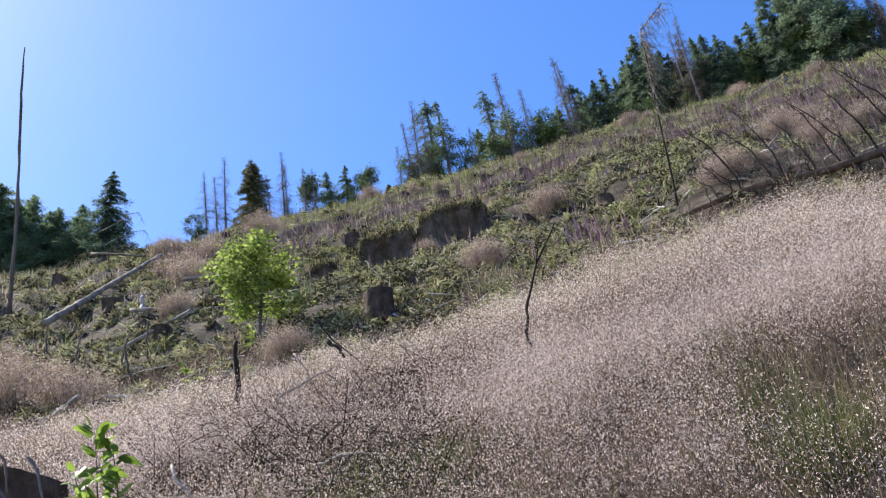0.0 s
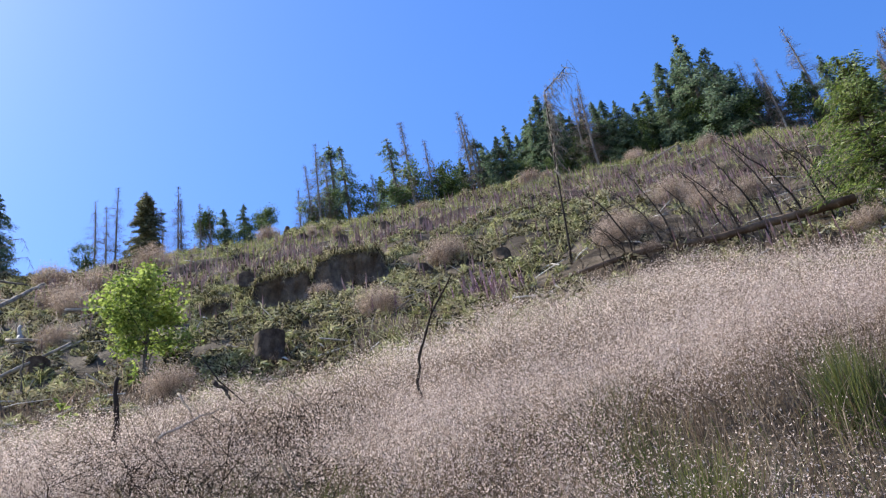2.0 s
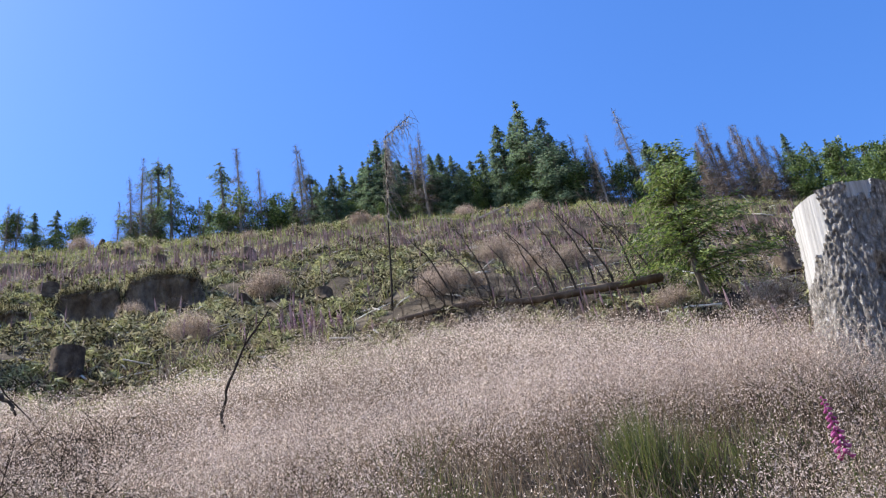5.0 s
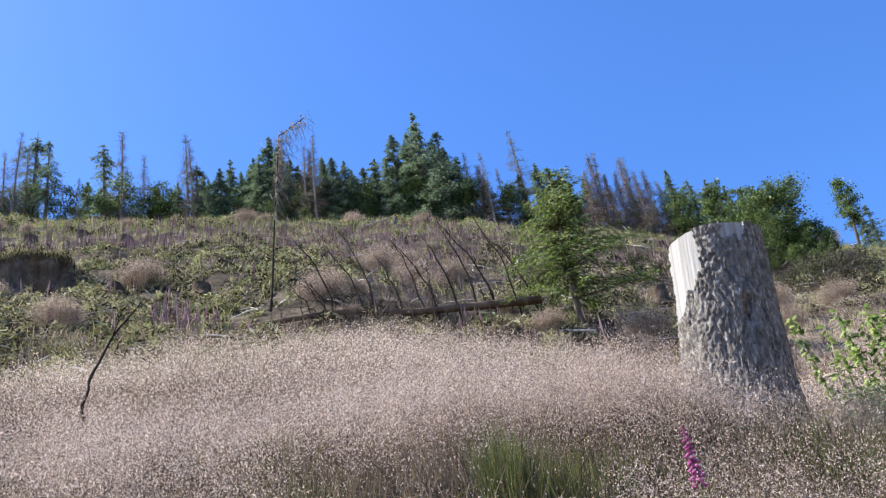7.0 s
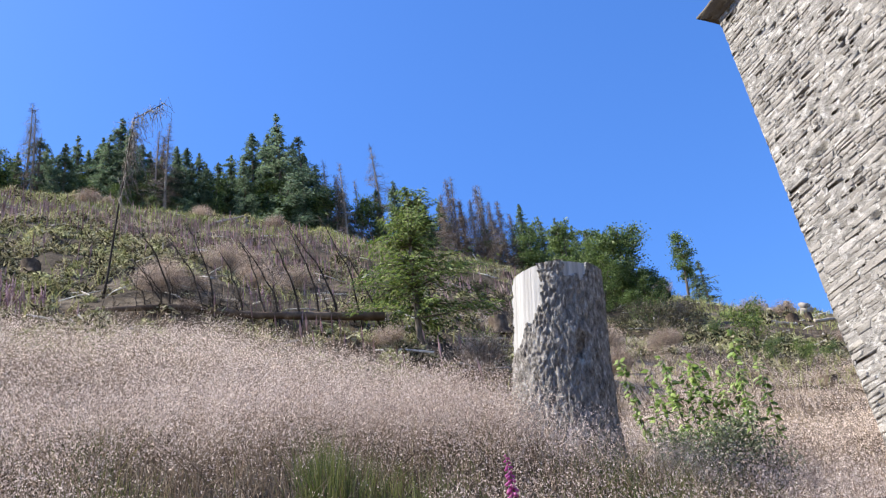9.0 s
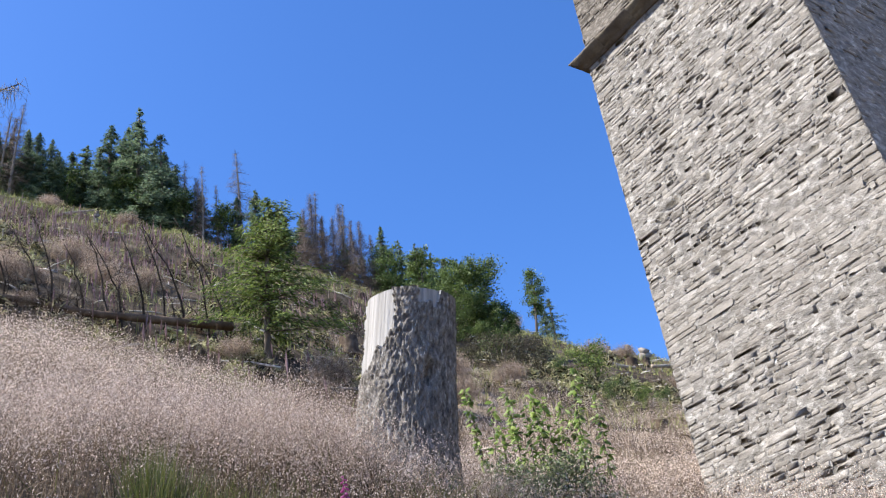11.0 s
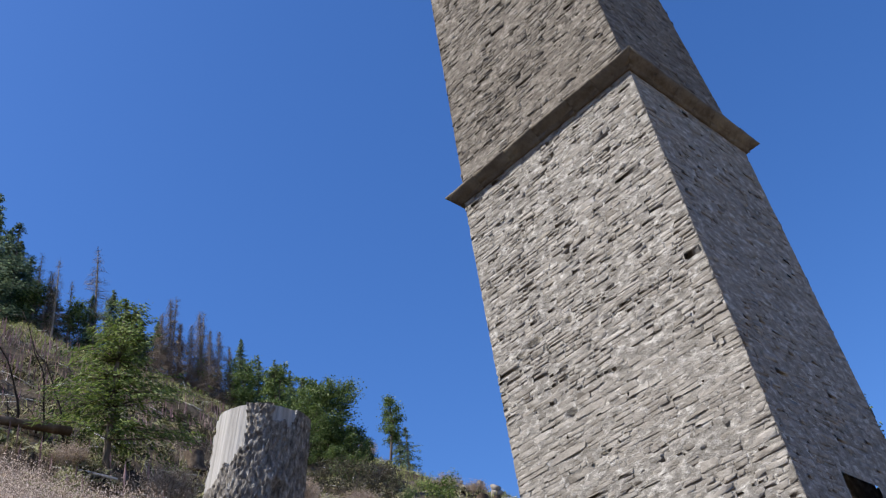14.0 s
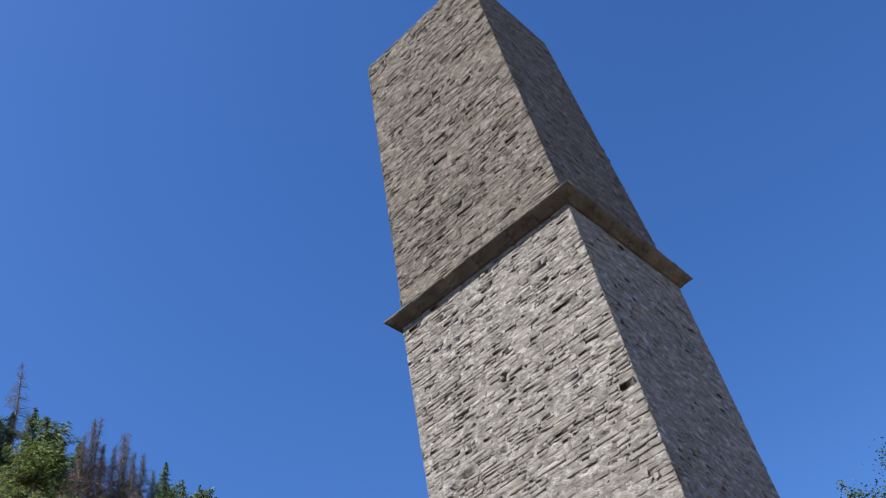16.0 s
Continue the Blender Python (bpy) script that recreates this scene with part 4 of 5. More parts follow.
# the bent stick and the short post in the grass
B = 7.2
stick("bent_stick", "thin crooked dark stick standing in dry grass", "stick",
      [at(-23.7, B, -0.1), at(-23.7, B, 0.3), sight(-23.9, B, 24.6), sight(-23.4, B, 26.4), sight(-22.4, B, 28.4), sight(-21.0, B, 29.9), sight(-20.4, B, 30.7)],
      [0.014, 0.013, 0.012, 0.011, 0.009, 0.007, 0.003], BACKLIT_WOOD, 6, twigs=[([sight(-22.3, B, 28.5), sight(-22.0, B - .1, 29.3), sight(-21.4, B - .2, 29.8)], [0.006, 0.005, 0.002])])
stick("broken_post", "short dark broken stem standing in dry grass", "stick", [at(-42.8, 8.6, -0.1), sight(-42.85, 8.6, 24.8), sight(-42.75, 8.6, 26.4)], [0.026, 0.024, 0.022], BACKLIT_WOOD, 7)
STICKS = "fallen sticks in the grass"
for pts, rad, pale in [([sight(-40.3, 7.2, 22.9), sight(-38.8, 7.4, 23.6), sight(-36.6, 7.6, 24.4)], .018, 1), ([sight(-39.1, 7.5, 25.4), sight(-38.6, 7.4, 24.7), sight(-38.2, 7.3, 24.0)], .014, 1),
                       ([sight(-36.9, 8.4, 26.0), sight(-36.3, 8.3, 25.5), sight(-35.9, 8.2, 24.9)], .03, 0), ([sight(-37.6, 8.0, 27.4), sight(-36.6, 8.0, 26.0), sight(-35.0, 8.0, 24.6)], .01, 0),
                       ([sight(-33.0, 5.2, 21.0), sight(-32.0, 5.0, 19.3), sight(-31.2, 4.8, 17.5)], .012, 0), ([sight(-38.5, 5.6, 18.9), sight(-36.0, 5.4, 19.4), sight(-34.0, 5.2, 19.0)], .015, 1),
                       ([sight(-45.5, 5.3, 17.6), sight(-46.5, 5.4, 18.6), sight(-46.8, 5.5, 19.6)], .022, 1), ([sight(-47.5, 5.6, 17.9), sight(-45.0, 5.4, 17.7), sight(-43.5, 5.2, 17.6)], .016, 1),
                       ([at(21.0, 12.5, 0.5), at(21.9, 12.4, 0.55), at(22.9, 12.3, 0.62)], .03, 1)]:
    stick("fallen_stick", "bleached fallen branch lying in dry grass" if pale else "dark dead branch leaning in dry grass", "stick", pts, [rad * .7, rad * .6, rad * .35], BACKLIT_WOOD if not pale else LOGWOOD, 6, STICKS)




def fallen_tree():
    a, b = Vector(at(-14.0, 17.4, 0.14)), Vector(sight(5.9, 18.6, 27.9))
    root = thing("fallen_tree", "fallen dead spruce trunk with bent bare branches standing up", "tree", a)
    n = 14
    pts = [a.lerp(b, k / n) for k in range(n + 1)]
    for k, p in enumerate(pts):
        g = spot(math.degrees(math.atan2(p.x, p.y)), math.hypot(p.x, p.y)).z
        p.z = max(p.z, g + 0.18)
    line = np.array([p - a for p in pts])
    line[1:-1] = (line[:-2] + line[1:-1] * 2 + line[2:]) / 4
    part("log", mesh_of("log", *tube(line, np.linspace(0.05, 0.10, n + 1), 10, 0.05), LOGBARK, True), root)
    r = np.random.default_rng(8)
    left = (a - b).normalized()
    main = list(np.linspace(0.30, 0.985, 11) + r.uniform(-0.02, 0.02, 11))
    for k, u in enumerate(main + list(r.uniform(0.1, 0.97, 26))):
        strong = k < len(main)
        o = np.array([np.interp(u, np.linspace(0, 1, n + 1), line[:, i]) for i in range(3)])
        L = (2.0 + 0.9 * u) * r.uniform(0.85, 1.1) if strong else (0.8 + 1.2 * u) * r.uniform(0.5, 1.15)
        s = np.linspace(0, 1, 10)
        lean, away = (r.uniform(0.2, 0.36), r.uniform(-.1, .35)) if strong else (r.uniform(-0.15, 0.6), r.uniform(-.2, .6))
        q = o - np.array([0, 0, 0.42 if strong else 0.15]) + np.outer(s, [0, 0, L]) + np.outer(s ** 2.1 * lean * L, np.array(left)) + np.outer(s * away, [0, 1, 0])
        q[1:-1] += r.normal(0, .022, (8, 3))
        thick = r.uniform(0.026, 0.034) if strong else r.uniform(0.010, 0.018)
        br = part("branch", mesh_of("branch", *tube(q, thick * (1.05 - s * 0.8), 6, 0.12), BACKLIT_WOOD, True), root)
        tw = []
        for _ in range(22 if strong else 12):
            v = r.uniform(0.2, 1)
            p = np.array([np.interp(v, s, q[:, i]) for i in range(3)])
            d = r.normal(size=3) * (0.9, 0.8, 0.6) + (-0.3, 0, 0.15)
            d *= r.uniform(0.15, 0.6) / np.linalg.norm(d)
            tw.append(tube([p, p + d * .5 + (0, 0, .03), p + d], [0.006, 0.004, 0.002], 3))
        tagged(part("twig_tangle", mesh_of("twig_tangle", *merge(tw), TRUNK), br), kind="stuff")
    return root


fallen_tree()


def snag():
    """The standing dead tree with its broken, hanging top."""
    d = 19.0
    pts = [at(-12.3, d, -0.1), sight(-12.1, d, 30.6), sight(-11.85, d, 32.8), sight(-11.6, d, 34.9), sight(-11.25, d, 37.2), sight(-11.0, d, 38.8), sight(-10.85, d, 39.8)]
    root = thing("dead_tree", "thin standing dead tree with a broken hanging top", "tree", pts[0])
    o = np.array(pts[0])
    P = np.array(pts) - o
    part("trunk", mesh_of("trunk", *tube(P, [0.032, 0.028, 0.025, 0.022, 0.019, 0.016, 0.013], 7, 0.1), BACKLIT_WOOD, True), root)
    arm = np.array([sight(-10.85, d, 39.8), sight(-9.8, d, 40.3), sight(-8.75, d, 40.8)]) - o
    top = part("broken_top", mesh_of("broken_top", *tube(arm, [0.018, 0.014, 0.01], 5, 0.05), BACKLIT_WOOD, True), root)
    r = np.random.default_rng(4)
    tw = []
    for k in range(170):
        src = P[3:] if r.random() < 0.8 else arm
        u = r.uniform(0, 1)
        q = np.array([np.interp(u, np.linspace(0, 1, len(src)), src[:, i]) for i in range(3)])
        side = r.normal(0, .16) + .12
        L = r.uniform(0.2, 0.85) * (1 if src is not arm else 0.9)
        line = np.array([q, q + (side * .4, r.normal(0, .1), -.15 * L), q + (side * .8, r.normal(0, .15), -.55 * L), q + (side, r.normal(0, .15), -L)])
        line[1:] += r.normal(0, .05, (3, 3))
        tw.append(tube(line, [0.008, 0.007, 0.005, 0.003], 3))
    tagged(part("twig_tangle", mesh_of("twig_tangle", *merge(tw), DEADWOOD), top, "grey tangled hanging twigs"), kind="stuff")


snag()


LOGS = "logs on the slope"
for pts, rad, mat, lab in [([tuple(np.array(sight(-54.4, 26.0, 27.5)) * (1 - k / 8) + np.array(sight(-47.4, 35.0, 31.5)) * k / 8) for k in range(9)], 0.13, LOGWOOD, "long pale barkless log lying up the slope"),
                           ([sight(-49.3, 24.2, 28.35), sight(-47.5, 23.6, 28.4), sight(-45.6, 22.8, 28.4)], 0.07, LOGWOOD, "short pale log on the slope"),
                           ([sight(-46.0, 28.4, 30.1), sight(-44.6, 28, 30.2), sight(-43.3, 27.6, 30.35)], 0.08, LOGWOOD, "short pale log on the slope"),
                           ([sight(-50.2, 19.6, 26.0), sight(-48.0, 20.2, 27.1), sight(-45.6, 20.9, 28.3)], 0.06, LOGWOOD, "short pale log on the slope"),
                           ([at(-55, 14.2, 0.2), at(-53.5, 14.3, 0.35), at(-52.2, 14.6, 0.5)], 0.05, LOGWOOD, "short pale log on the slope"),
                           ([sight(-51.8, 44, 31.5), sight(-50.0, 42, 31.5), sight(-48.4, 40.5, 31.4)], 0.09, TRUNK, "dark fallen trunk on the slope"),
                           ([at(29.8, 42, 0.25), at(30.6, 42.5, 0.3), at(31.4, 43, 0.3)], 0.13, LOGWOOD, "short pale log on the slope"),
                           ([at(32.4, 44, 0.4), at(33.8, 45, 0.35), at(35.5, 46, 0.3)], 0.12, LOGWOOD, "grey fallen trunk on the slope"),
                           ([at(12.9, 38, 0.3), at(13.3, 38.2, 0.35), at(13.9, 38.2, 0.3)], 0.1, LOGWOOD, "short pale log on the slope"),
                           ([at(-5.8, 44, 0.5), at(-4.6, 44.5, 0.7), at(-3.2, 45, 0.9)], 0.1, LOGWOOD, "grey fallen trunk on the slope")]:
    stick("fallen_log", lab, "log", pts, list(np.linspace(rad * .8, rad * .5, len(pts))), mat, 9, LOGS, crook=0.12)
for k, (b0, e0, b1, e1) in enumerate(((-50.4, 33.2, -48.6, 33.9), (-50.2, 32.4, -48.2, 32.9), (-50.4, 31.9, -48.9, 32.2))):
    line = [sight(b0 - 1.0, 52, e0 - 0.5), sight(b0, 52, e0), sight((b0 + b1) / 2, 52, e1 - .1), sight(b1 - .3, 52, e1), sight(b1, 52, e1 - 0.5)]
    hang = []
    for q in np.linspace(0.3, 1, 16):
        p = np.array([np.interp(q * 4, range(5), [v[i] for v in line]) for i in range(3)])
        e = np.array([math.sin(q * 40) * .25, 0, -.25 - .25 * abs(math.sin(q * 70))])
        hang.append(([p, p + e * .5 + (.05, 0, .05), p + e], [.012, .01, .005]))
    stick("dead_bough", "thin dead bough arching against the sky", "branch", line, [.03, .026, .022, .016, .008], DEADWOOD, 5, "dead boughs against the sky", hang)
stick("pale_snag", "bleached broken stem standing upright on the slope", "stick", [at(-48.6, 24.5, 0.0), at(-48.6, 24.5, 0.3), at(-48.55, 24.5, 0.62)], [0.08, 0.075, 0.05], BARE, 7)
for k, (b, d) in enumerate([(-50, 17), (-52.5, 18), (-48.2, 19), (-54, 21), (-49, 16.3)]):
    p = np.array(at(b, d, -0.05))
    stick("dead_sapling", "thin dead leaning sapling on the slope", "stick", [p, p + (.1 - .07 * k, 0, .5), p + (.3 - .15 * k, 0, .95)], [.03, .025, .012], TRUNK, 5, "dead saplings on the slope")


near_stump = small_stump(17, 0.62, 0.36)
tagged(near_stump, "low sawn brown stump at the foot of the bank", "stump")
p = spot(-55.9, 5.7)
near_stump.matrix_basis = Matrix.Translation((p.x, p.y, p.z)) @ Matrix.Diagonal((0.95, 0.95, (1.6 + 5.5 * math.tan(radians(19.9)) - p.z) / 0.5, 1))
for pts in ([sight(-57.4, 5.0, 20.6), sight(-56.6, 4.95, 20.9), sight(-55.9, 4.9, 20.2), sight(-55.7, 4.9, 18.5)], [sight(-57.2, 4.9, 19.0), sight(-56.4, 4.85, 18.9), sight(-55.6, 4.8, 18.0)], [sight(-54.8, 5.0, 20.4), sight(-54.2, 4.95, 19.6), sight(-53.8, 4.9, 18.0)]):
    stick("dead_twig", "thin curved dead twig beside the low stump", "stick", pts, [.009, .008, .007, .005][:len(pts)], DEADWOOD, 5, "twigs beside the low stump")


# ---------- leafy shoots near the camera
def shoot(r, h, leaf, n, bend=0.15, low=0.18, sink=0.0):
    """One upright shoot: stem and leaves (verts, faces) in its own place."""
    s = np.linspace(0, 1, 6)
    d = r.normal(size=2) * bend
    P = np.stack([s ** 2 * d[0] * h, s ** 2 * d[1] * h, s * h], 1)
    stem = tube(P, 0.006 * (1.1 - s * 0.8), 5)
    u = r.uniform(low, 1.0, n)
    q = np.stack([np.interp(u, s, P[:, i]) for i in range(3)], 1)
    w = r.uniform(0, 2 * math.pi, n)
    al = np.stack([np.cos(w), np.sin(w), r.uniform(-0.4, 1.6, n) + sink], 1)
    al /= np.linalg.norm(al, axis=1)[:, None]
    ac = np.cross(al, [0, 0, 1.0]) + r.normal(0, 0.35, (n, 3))
    ac /= np.linalg.norm(ac, axis=1)[:, None]
    size = leaf * r.uniform(0.55, 1.15, n)[:, None]
    c = q + al * size * 1.25
    nrm = np.cross(al, ac)
    V = np.empty((n, 8, 3))
    for k, (t, x) in enumerate([(-1, 0), (-.45, .5), (.25, .42), (1, 0), (.25, -.42), (-.45, -.5), (-.2, 0), (.4, 0)]):
        V[:, k] = c + al * size * t + ac * size * x - nrm * size * (0.16 if k > 5 else 0.0) - np.array([0, 0, 0.3]) * size * max(t, 0) ** 2
    F = np.arange(8 * n).reshape(n, 8)
    fan = [(0, 1, 6), (1, 2, 7), (1, 7, 6), (2, 3, 7), (3, 4, 7), (4, 5, 6), (4, 6, 7), (5, 0, 6)]
    return stem, (V.reshape(-1, 3), np.concatenate([F[:, list(t)] for t in fan]))


def shrub(name, label, where, shoots, leafmat, seed):
    r = np.random.default_rng(seed)
    root = thing(name, label, "shrub", where)
    for dx, dy, h, leaf, n in shoots:
        st, lv = shoot(r, h, leaf, n)
        off = np.array([dx, dy, 0])
        ob = part("stem", mesh_of("stem", st[0] + off, st[1], TRUNK, True), root)
        part("leaves", mesh_of("leaves", lv[0] + off, lv[1], leafmat), ob)


ELDER = surface("elder_leaves", [(0.10, 0.17, 0.025), (0.19, 0.28, 0.045), (0.30, 0.40, 0.09)], 2.0, 8, 0.5, 0, island=0.7, leaf=0.5)
def willow_shoots():
    """Upright leafy shoots spread along the foot of the field, each a stem with its leaves."""
    r = np.random.default_rng(5)
    o = np.array(at(24.6, 8.4, 0.0))
    root = thing("willow_shrub", "bright green leafy willow shoots beside the big stump", "shrub", tuple(o))
    for b, top, leaf, n in ((21.1, 22.9, .046, 80), (21.6, 21.9, .042, 44), (22.9, 21.7, .042, 44), (23.4, 22.8, .046, 92), (24.0, 22.2, .044, 60), (24.6, 21.5, .042, 44), (25.1, 22.6, .046, 78), (25.6, 22.4, .045, 74),
                            (26.3, 21.4, .042, 44), (26.95, 23.0, .046, 96), (27.5, 21.4, .042, 40), (28.4, 21.6, .045, 70), (27.9, 20.8, .042, 40), (25.9, 20.6, .042, 40), (22.4, 20.8, .042, 40)):
        d = 8.4 + r.uniform(-.25, .25)
        foot = np.array(at(b, d, -0.05))
        st, lv = shoot(r, 1.6 + d * math.tan(radians(top)) - foot[2], leaf * 0.88, int(n * 1.05), 0.06, 0.42, -0.9)
        ob = part("stem", mesh_of("stem", st[0] + foot - o, st[1], TRUNK, True), root)
        part("leaves", mesh_of("leaves", lv[0] + foot - o, lv[1], WILLOW), ob)


willow_shoots()
lone("bush", "low grey green willow scrub beside the big stump", "bush", broadleaf_mesh(1.0, 0.8, 261, 5200, 0.03, WILLOW_GREY, 0.0, 6), 24.2, 8.2, 1.0, 0.62)
lone("bush", "low grey green willow scrub beside the big stump", "bush", broadleaf_mesh(1.0, 0.7, 262, 3600, 0.03, WILLOW_GREY, 0.0, 6), 26.4, 8.3, 1.0, 0.5)
shrub("elder_shrub", "fresh green leafy seedling beside the grey log", sight(-50.8, 5.0, 14.4),
      [(0, 0, .74, .064, 34), (.10, .05, .60, .06, 26), (-.10, .02, .54, .06, 26), (.16, -.03, .44, .055, 22)], ELDER, 9)
shrub("seedling", "small fresh green seedling among dry grass", at(-45.6, 13.3, 0.1), [(0, 0, .6, .06, 24), (.1, 0, .45, .05, 18)], LEAF_FRESH, 10)
shrub("seedling", "small fresh green seedling among dry grass", at(-42.0, 17.0, 0.1), [(0, 0, .5, .06, 24), (.15, 0, .45, .05, 18)], LEAF_FRESH, 11)


def foxglove(where, h, seed):
    r = np.random.default_rng(seed)
    root = thing("foxglove", "purple flowering foxglove spike in dry grass", "flower", where)
    part("stem", mesh_of("stem", *tube([(0, 0, 0), (.01, 0, h * .6), (0, 0, h)], [.006, .005, .002], 5), GRASS_GREEN, True), root)
    n = 34
    for k in range(n):
        u = k / n
        z = h * (0.62 + 0.36 * u)
        w = k * 2.4
        L = 0.033 * (1 - 0.75 * u) + 0.005
        d = np.array([math.cos(w), math.sin(w), -0.75])
        o = np.array([0, 0, z])
        part("bell", mesh_of("bell", *tube([o, o + d * L * .45, o + d * L], [L * .12, L * .28, L * .36], 7), BLOOM, True), root)


def foxglove_clump(b, d, n, seed):
    """A stand of faded purple spikes on the slope."""
    r = np.random.default_rng(seed)
    root = thing("foxglove_clump", "stand of faded purple foxglove spikes on the slope", "flower", at(b, d, 0), "foxgloves on the slope")
    o = np.array(at(b, d, 0))
    for k in range(n):
        x, y = r.normal(0, .4), r.normal(0, .25)
        g = float(height(np.array([o[0] + x]), np.array([o[1] + y]))[0]) - o[2]
        h, t = r.uniform(.4, .75), r.normal(0, .05)
        sp = tube([(x, y, g - .05), (x + t * .5, y, g + h * .5), (x + t, y, g + h)], [.008, .007, .004], 4)
        m = 26
        u = r.uniform(.45, 1, m)
        w = r.uniform(0, 6.3, m)
        c = np.stack([x + t * u + np.cos(w) * .022, y + np.sin(w) * .022, g + h * u], 1)
        al = np.stack([np.cos(w), np.sin(w), -1 + 0 * w], 1) * .026 * (1.25 - u)[:, None] * 1.4
        ac = np.stack([-np.sin(w), np.cos(w), 0 * w], 1) * .02 * (1.25 - u)[:, None]
        part("spike", mesh_of("spike", *merge([sp, flakes(c, al, ac)]), FADED), root)


FADED = surface("faded_purple_spikes", [(.13, .06, .09), (.23, .125, .165), (.33, .22, .26)], 4, 30, .8, 0, island=.8)
foxglove_clump(-17.7, 17.9, 24, 1)
foxglove_clump(-18.7, 18.1, 12, 2)
foxglove_clump(-23.8, 18.3, 5, 3)
foxglove_clump(-2.6, 18.9, 8, 4)
foxglove(at(12.4, 4.5, 0.0), 0.78, 1)
foxglove(at(-1.3, 3.35, -0.25), 0.62, 2)


# ---------- eroded soil faces under overhanging turf
def lip(b):
    """Distance and height of the turf's edge over an eroded face."""
    cut = SCARP_D + 0.3 * math.sin(b * 0.9) + 0.12 * math.sin(b * 2.7 + 1)
    sunk = 0.95 * (1 - min(1.0, float(scarp_depth(np.array(b))) / 0.42))
    return cut, spot(b, cut + 0.95).z - 0.16 - sunk + 0.10 * noise.noise((b * 1.7, 5, 1)) + 0.05 * noise.noise((b * 6, 2, 1))


def soil_face(b0, b1):
    """A bare earth face set in the step of the slope, hollowed under a thin ledge of turf."""
    n, m = 220, 22
    rows = []
    for i in range(n + 1):
        b = b0 + (b1 - b0) * i / n
        edge = min(1, float(scarp_depth(np.array(b))) / 0.6) * min(1, i / 14, (n - i) / 14) ** 0.6
        cut, zt = lip(b)
        g0 = spot(b, cut - 0.9).z - 0.2
        col = []
        for j in range(m + 1):
            v = j / m
            d = cut - 0.75 + 0.75 * v + edge * 0.60 * math.sin(math.pi * min(1, v * 1.05) ** 1.5) + 0.14 * noise.noise((b * 1.6, v * 2.5, 1)) + 0.07 * noise.noise((b * 4, v * 6, 2)) + 0.05 * noise.noise((b * 14, v * 14, 3))
            col.append((d, g0 + (zt - g0) * v))
        col += [(cut - 0.10, zt + 0.01), (cut - 0.06, zt + 0.09), (cut + 0.45, zt + 0.16), (cut + 1.15, spot(b, cut + 1.15).z + 0.02)]
        rows.append([(d * math.sin(radians(b)), d * math.cos(radians(b)), z) for d, z in col])
    k = len(rows[0])
    V = [p for row in rows for p in row]
    F = [(i * k + j, (i + 1) * k + j, (i + 1) * k + j + 1, i * k + j + 1) for i in range(n) for j in range(k - 1)]
    ob = new("soil_bank", mesh_of("soil_bank", V, F, SOIL, True))
    tagged(ob, "dark eroded soil face under overhanging turf", "bank", "eroded banks on the slope")


def turf_edge(b0, b1, n, seed):
    """Grass growing on and hanging over the lip of an eroded face."""
    r = np.random.default_rng(seed)
    b = r.uniform(b0, b1, n)
    back = r.uniform(0, 1, n) ** 1.6 * 1.3
    at_lip = np.array([lip(q) for q in b])
    d = at_lip[:, 0] - 0.10 + back
    x, y = d * np.sin(np.radians(b)), d * np.cos(np.radians(b))
    ground_z = height(x, y)
    root = np.stack([x, y, np.where(back < 1.0, at_lip[:, 1] + 0.08 + 0.12 * back, ground_z)], 1)
    out = np.stack([-np.sin(np.radians(b)), -np.cos(np.radians(b)), 0 * b], 1) * (r.uniform(0, .30, n) * (back < .3))[:, None] + r.normal(0, .12, (n, 3)) * (1, 1, 0)
    tip = root + out
    tip[:, 2] += np.where(back < .3, r.uniform(-.22, .22, n), r.uniform(.1, .34, n))
    return blades(root, tip, .012, np.array([0, 0, .12]) - out * .1, r)


EDGES = ((-34.2, -24.7), (-38.0, -35.0))
tagged(new("turf_edge", mesh_of("turf_edge", *merge([turf_edge(q[0] - .4, q[1] + .4, int(520 * (q[1] - q[0])), 500 + k) for k, q in enumerate(EDGES)]), HERB)), "green turf hanging over the eroded soil", "grass", kind="stuff")
soil_face(-34.2, -24.7)
soil_face(-38.0, -35.0)


# ---------- tussocks of pale grass
def tussock(seed, n=900, w=0.52, h=0.72):
    r = np.random.default_rng(seed)
    a, q = r.uniform(0, 2 * math.pi, n), np.sqrt(r.uniform(0, 1, n))
    root = np.stack([np.cos(a) * q * w * .55, np.sin(a) * q * w * .55, np.zeros(n) - 0.1], 1)
    tip = np.stack([np.cos(a) * q * w * 1.15, np.sin(a) * q * w * 1.15, h * (1.05 - .55 * q ** 2) * r.uniform(.7, 1.15, n)], 1) + r.normal(0, .05, (n, 3))
    bend = np.stack([np.zeros(n), np.zeros(n), .12 * h * np.ones(n)], 1)
    v, f = blades(root, tip, 0.0022, bend, r)
    m = n * 5
    k = r.integers(n, size=m)
    c = root[k] + (tip - root)[k] * r.uniform(.35, 1.06, m)[:, None] + r.normal(0, .045, (m, 3)) * (1, 1, .8)
    al = r.normal(size=(m, 3))
    al *= .015 / np.linalg.norm(al, axis=1)[:, None]
    ac = np.cross(al, r.normal(size=(m, 3)))
    ac *= .006 / (np.linalg.norm(ac, axis=1)[:, None] + 1e-9)
    return mesh_of("tussock", *merge([(v, f), slivers(c, al * 1.4, ac * 1.6)]), TUFT)


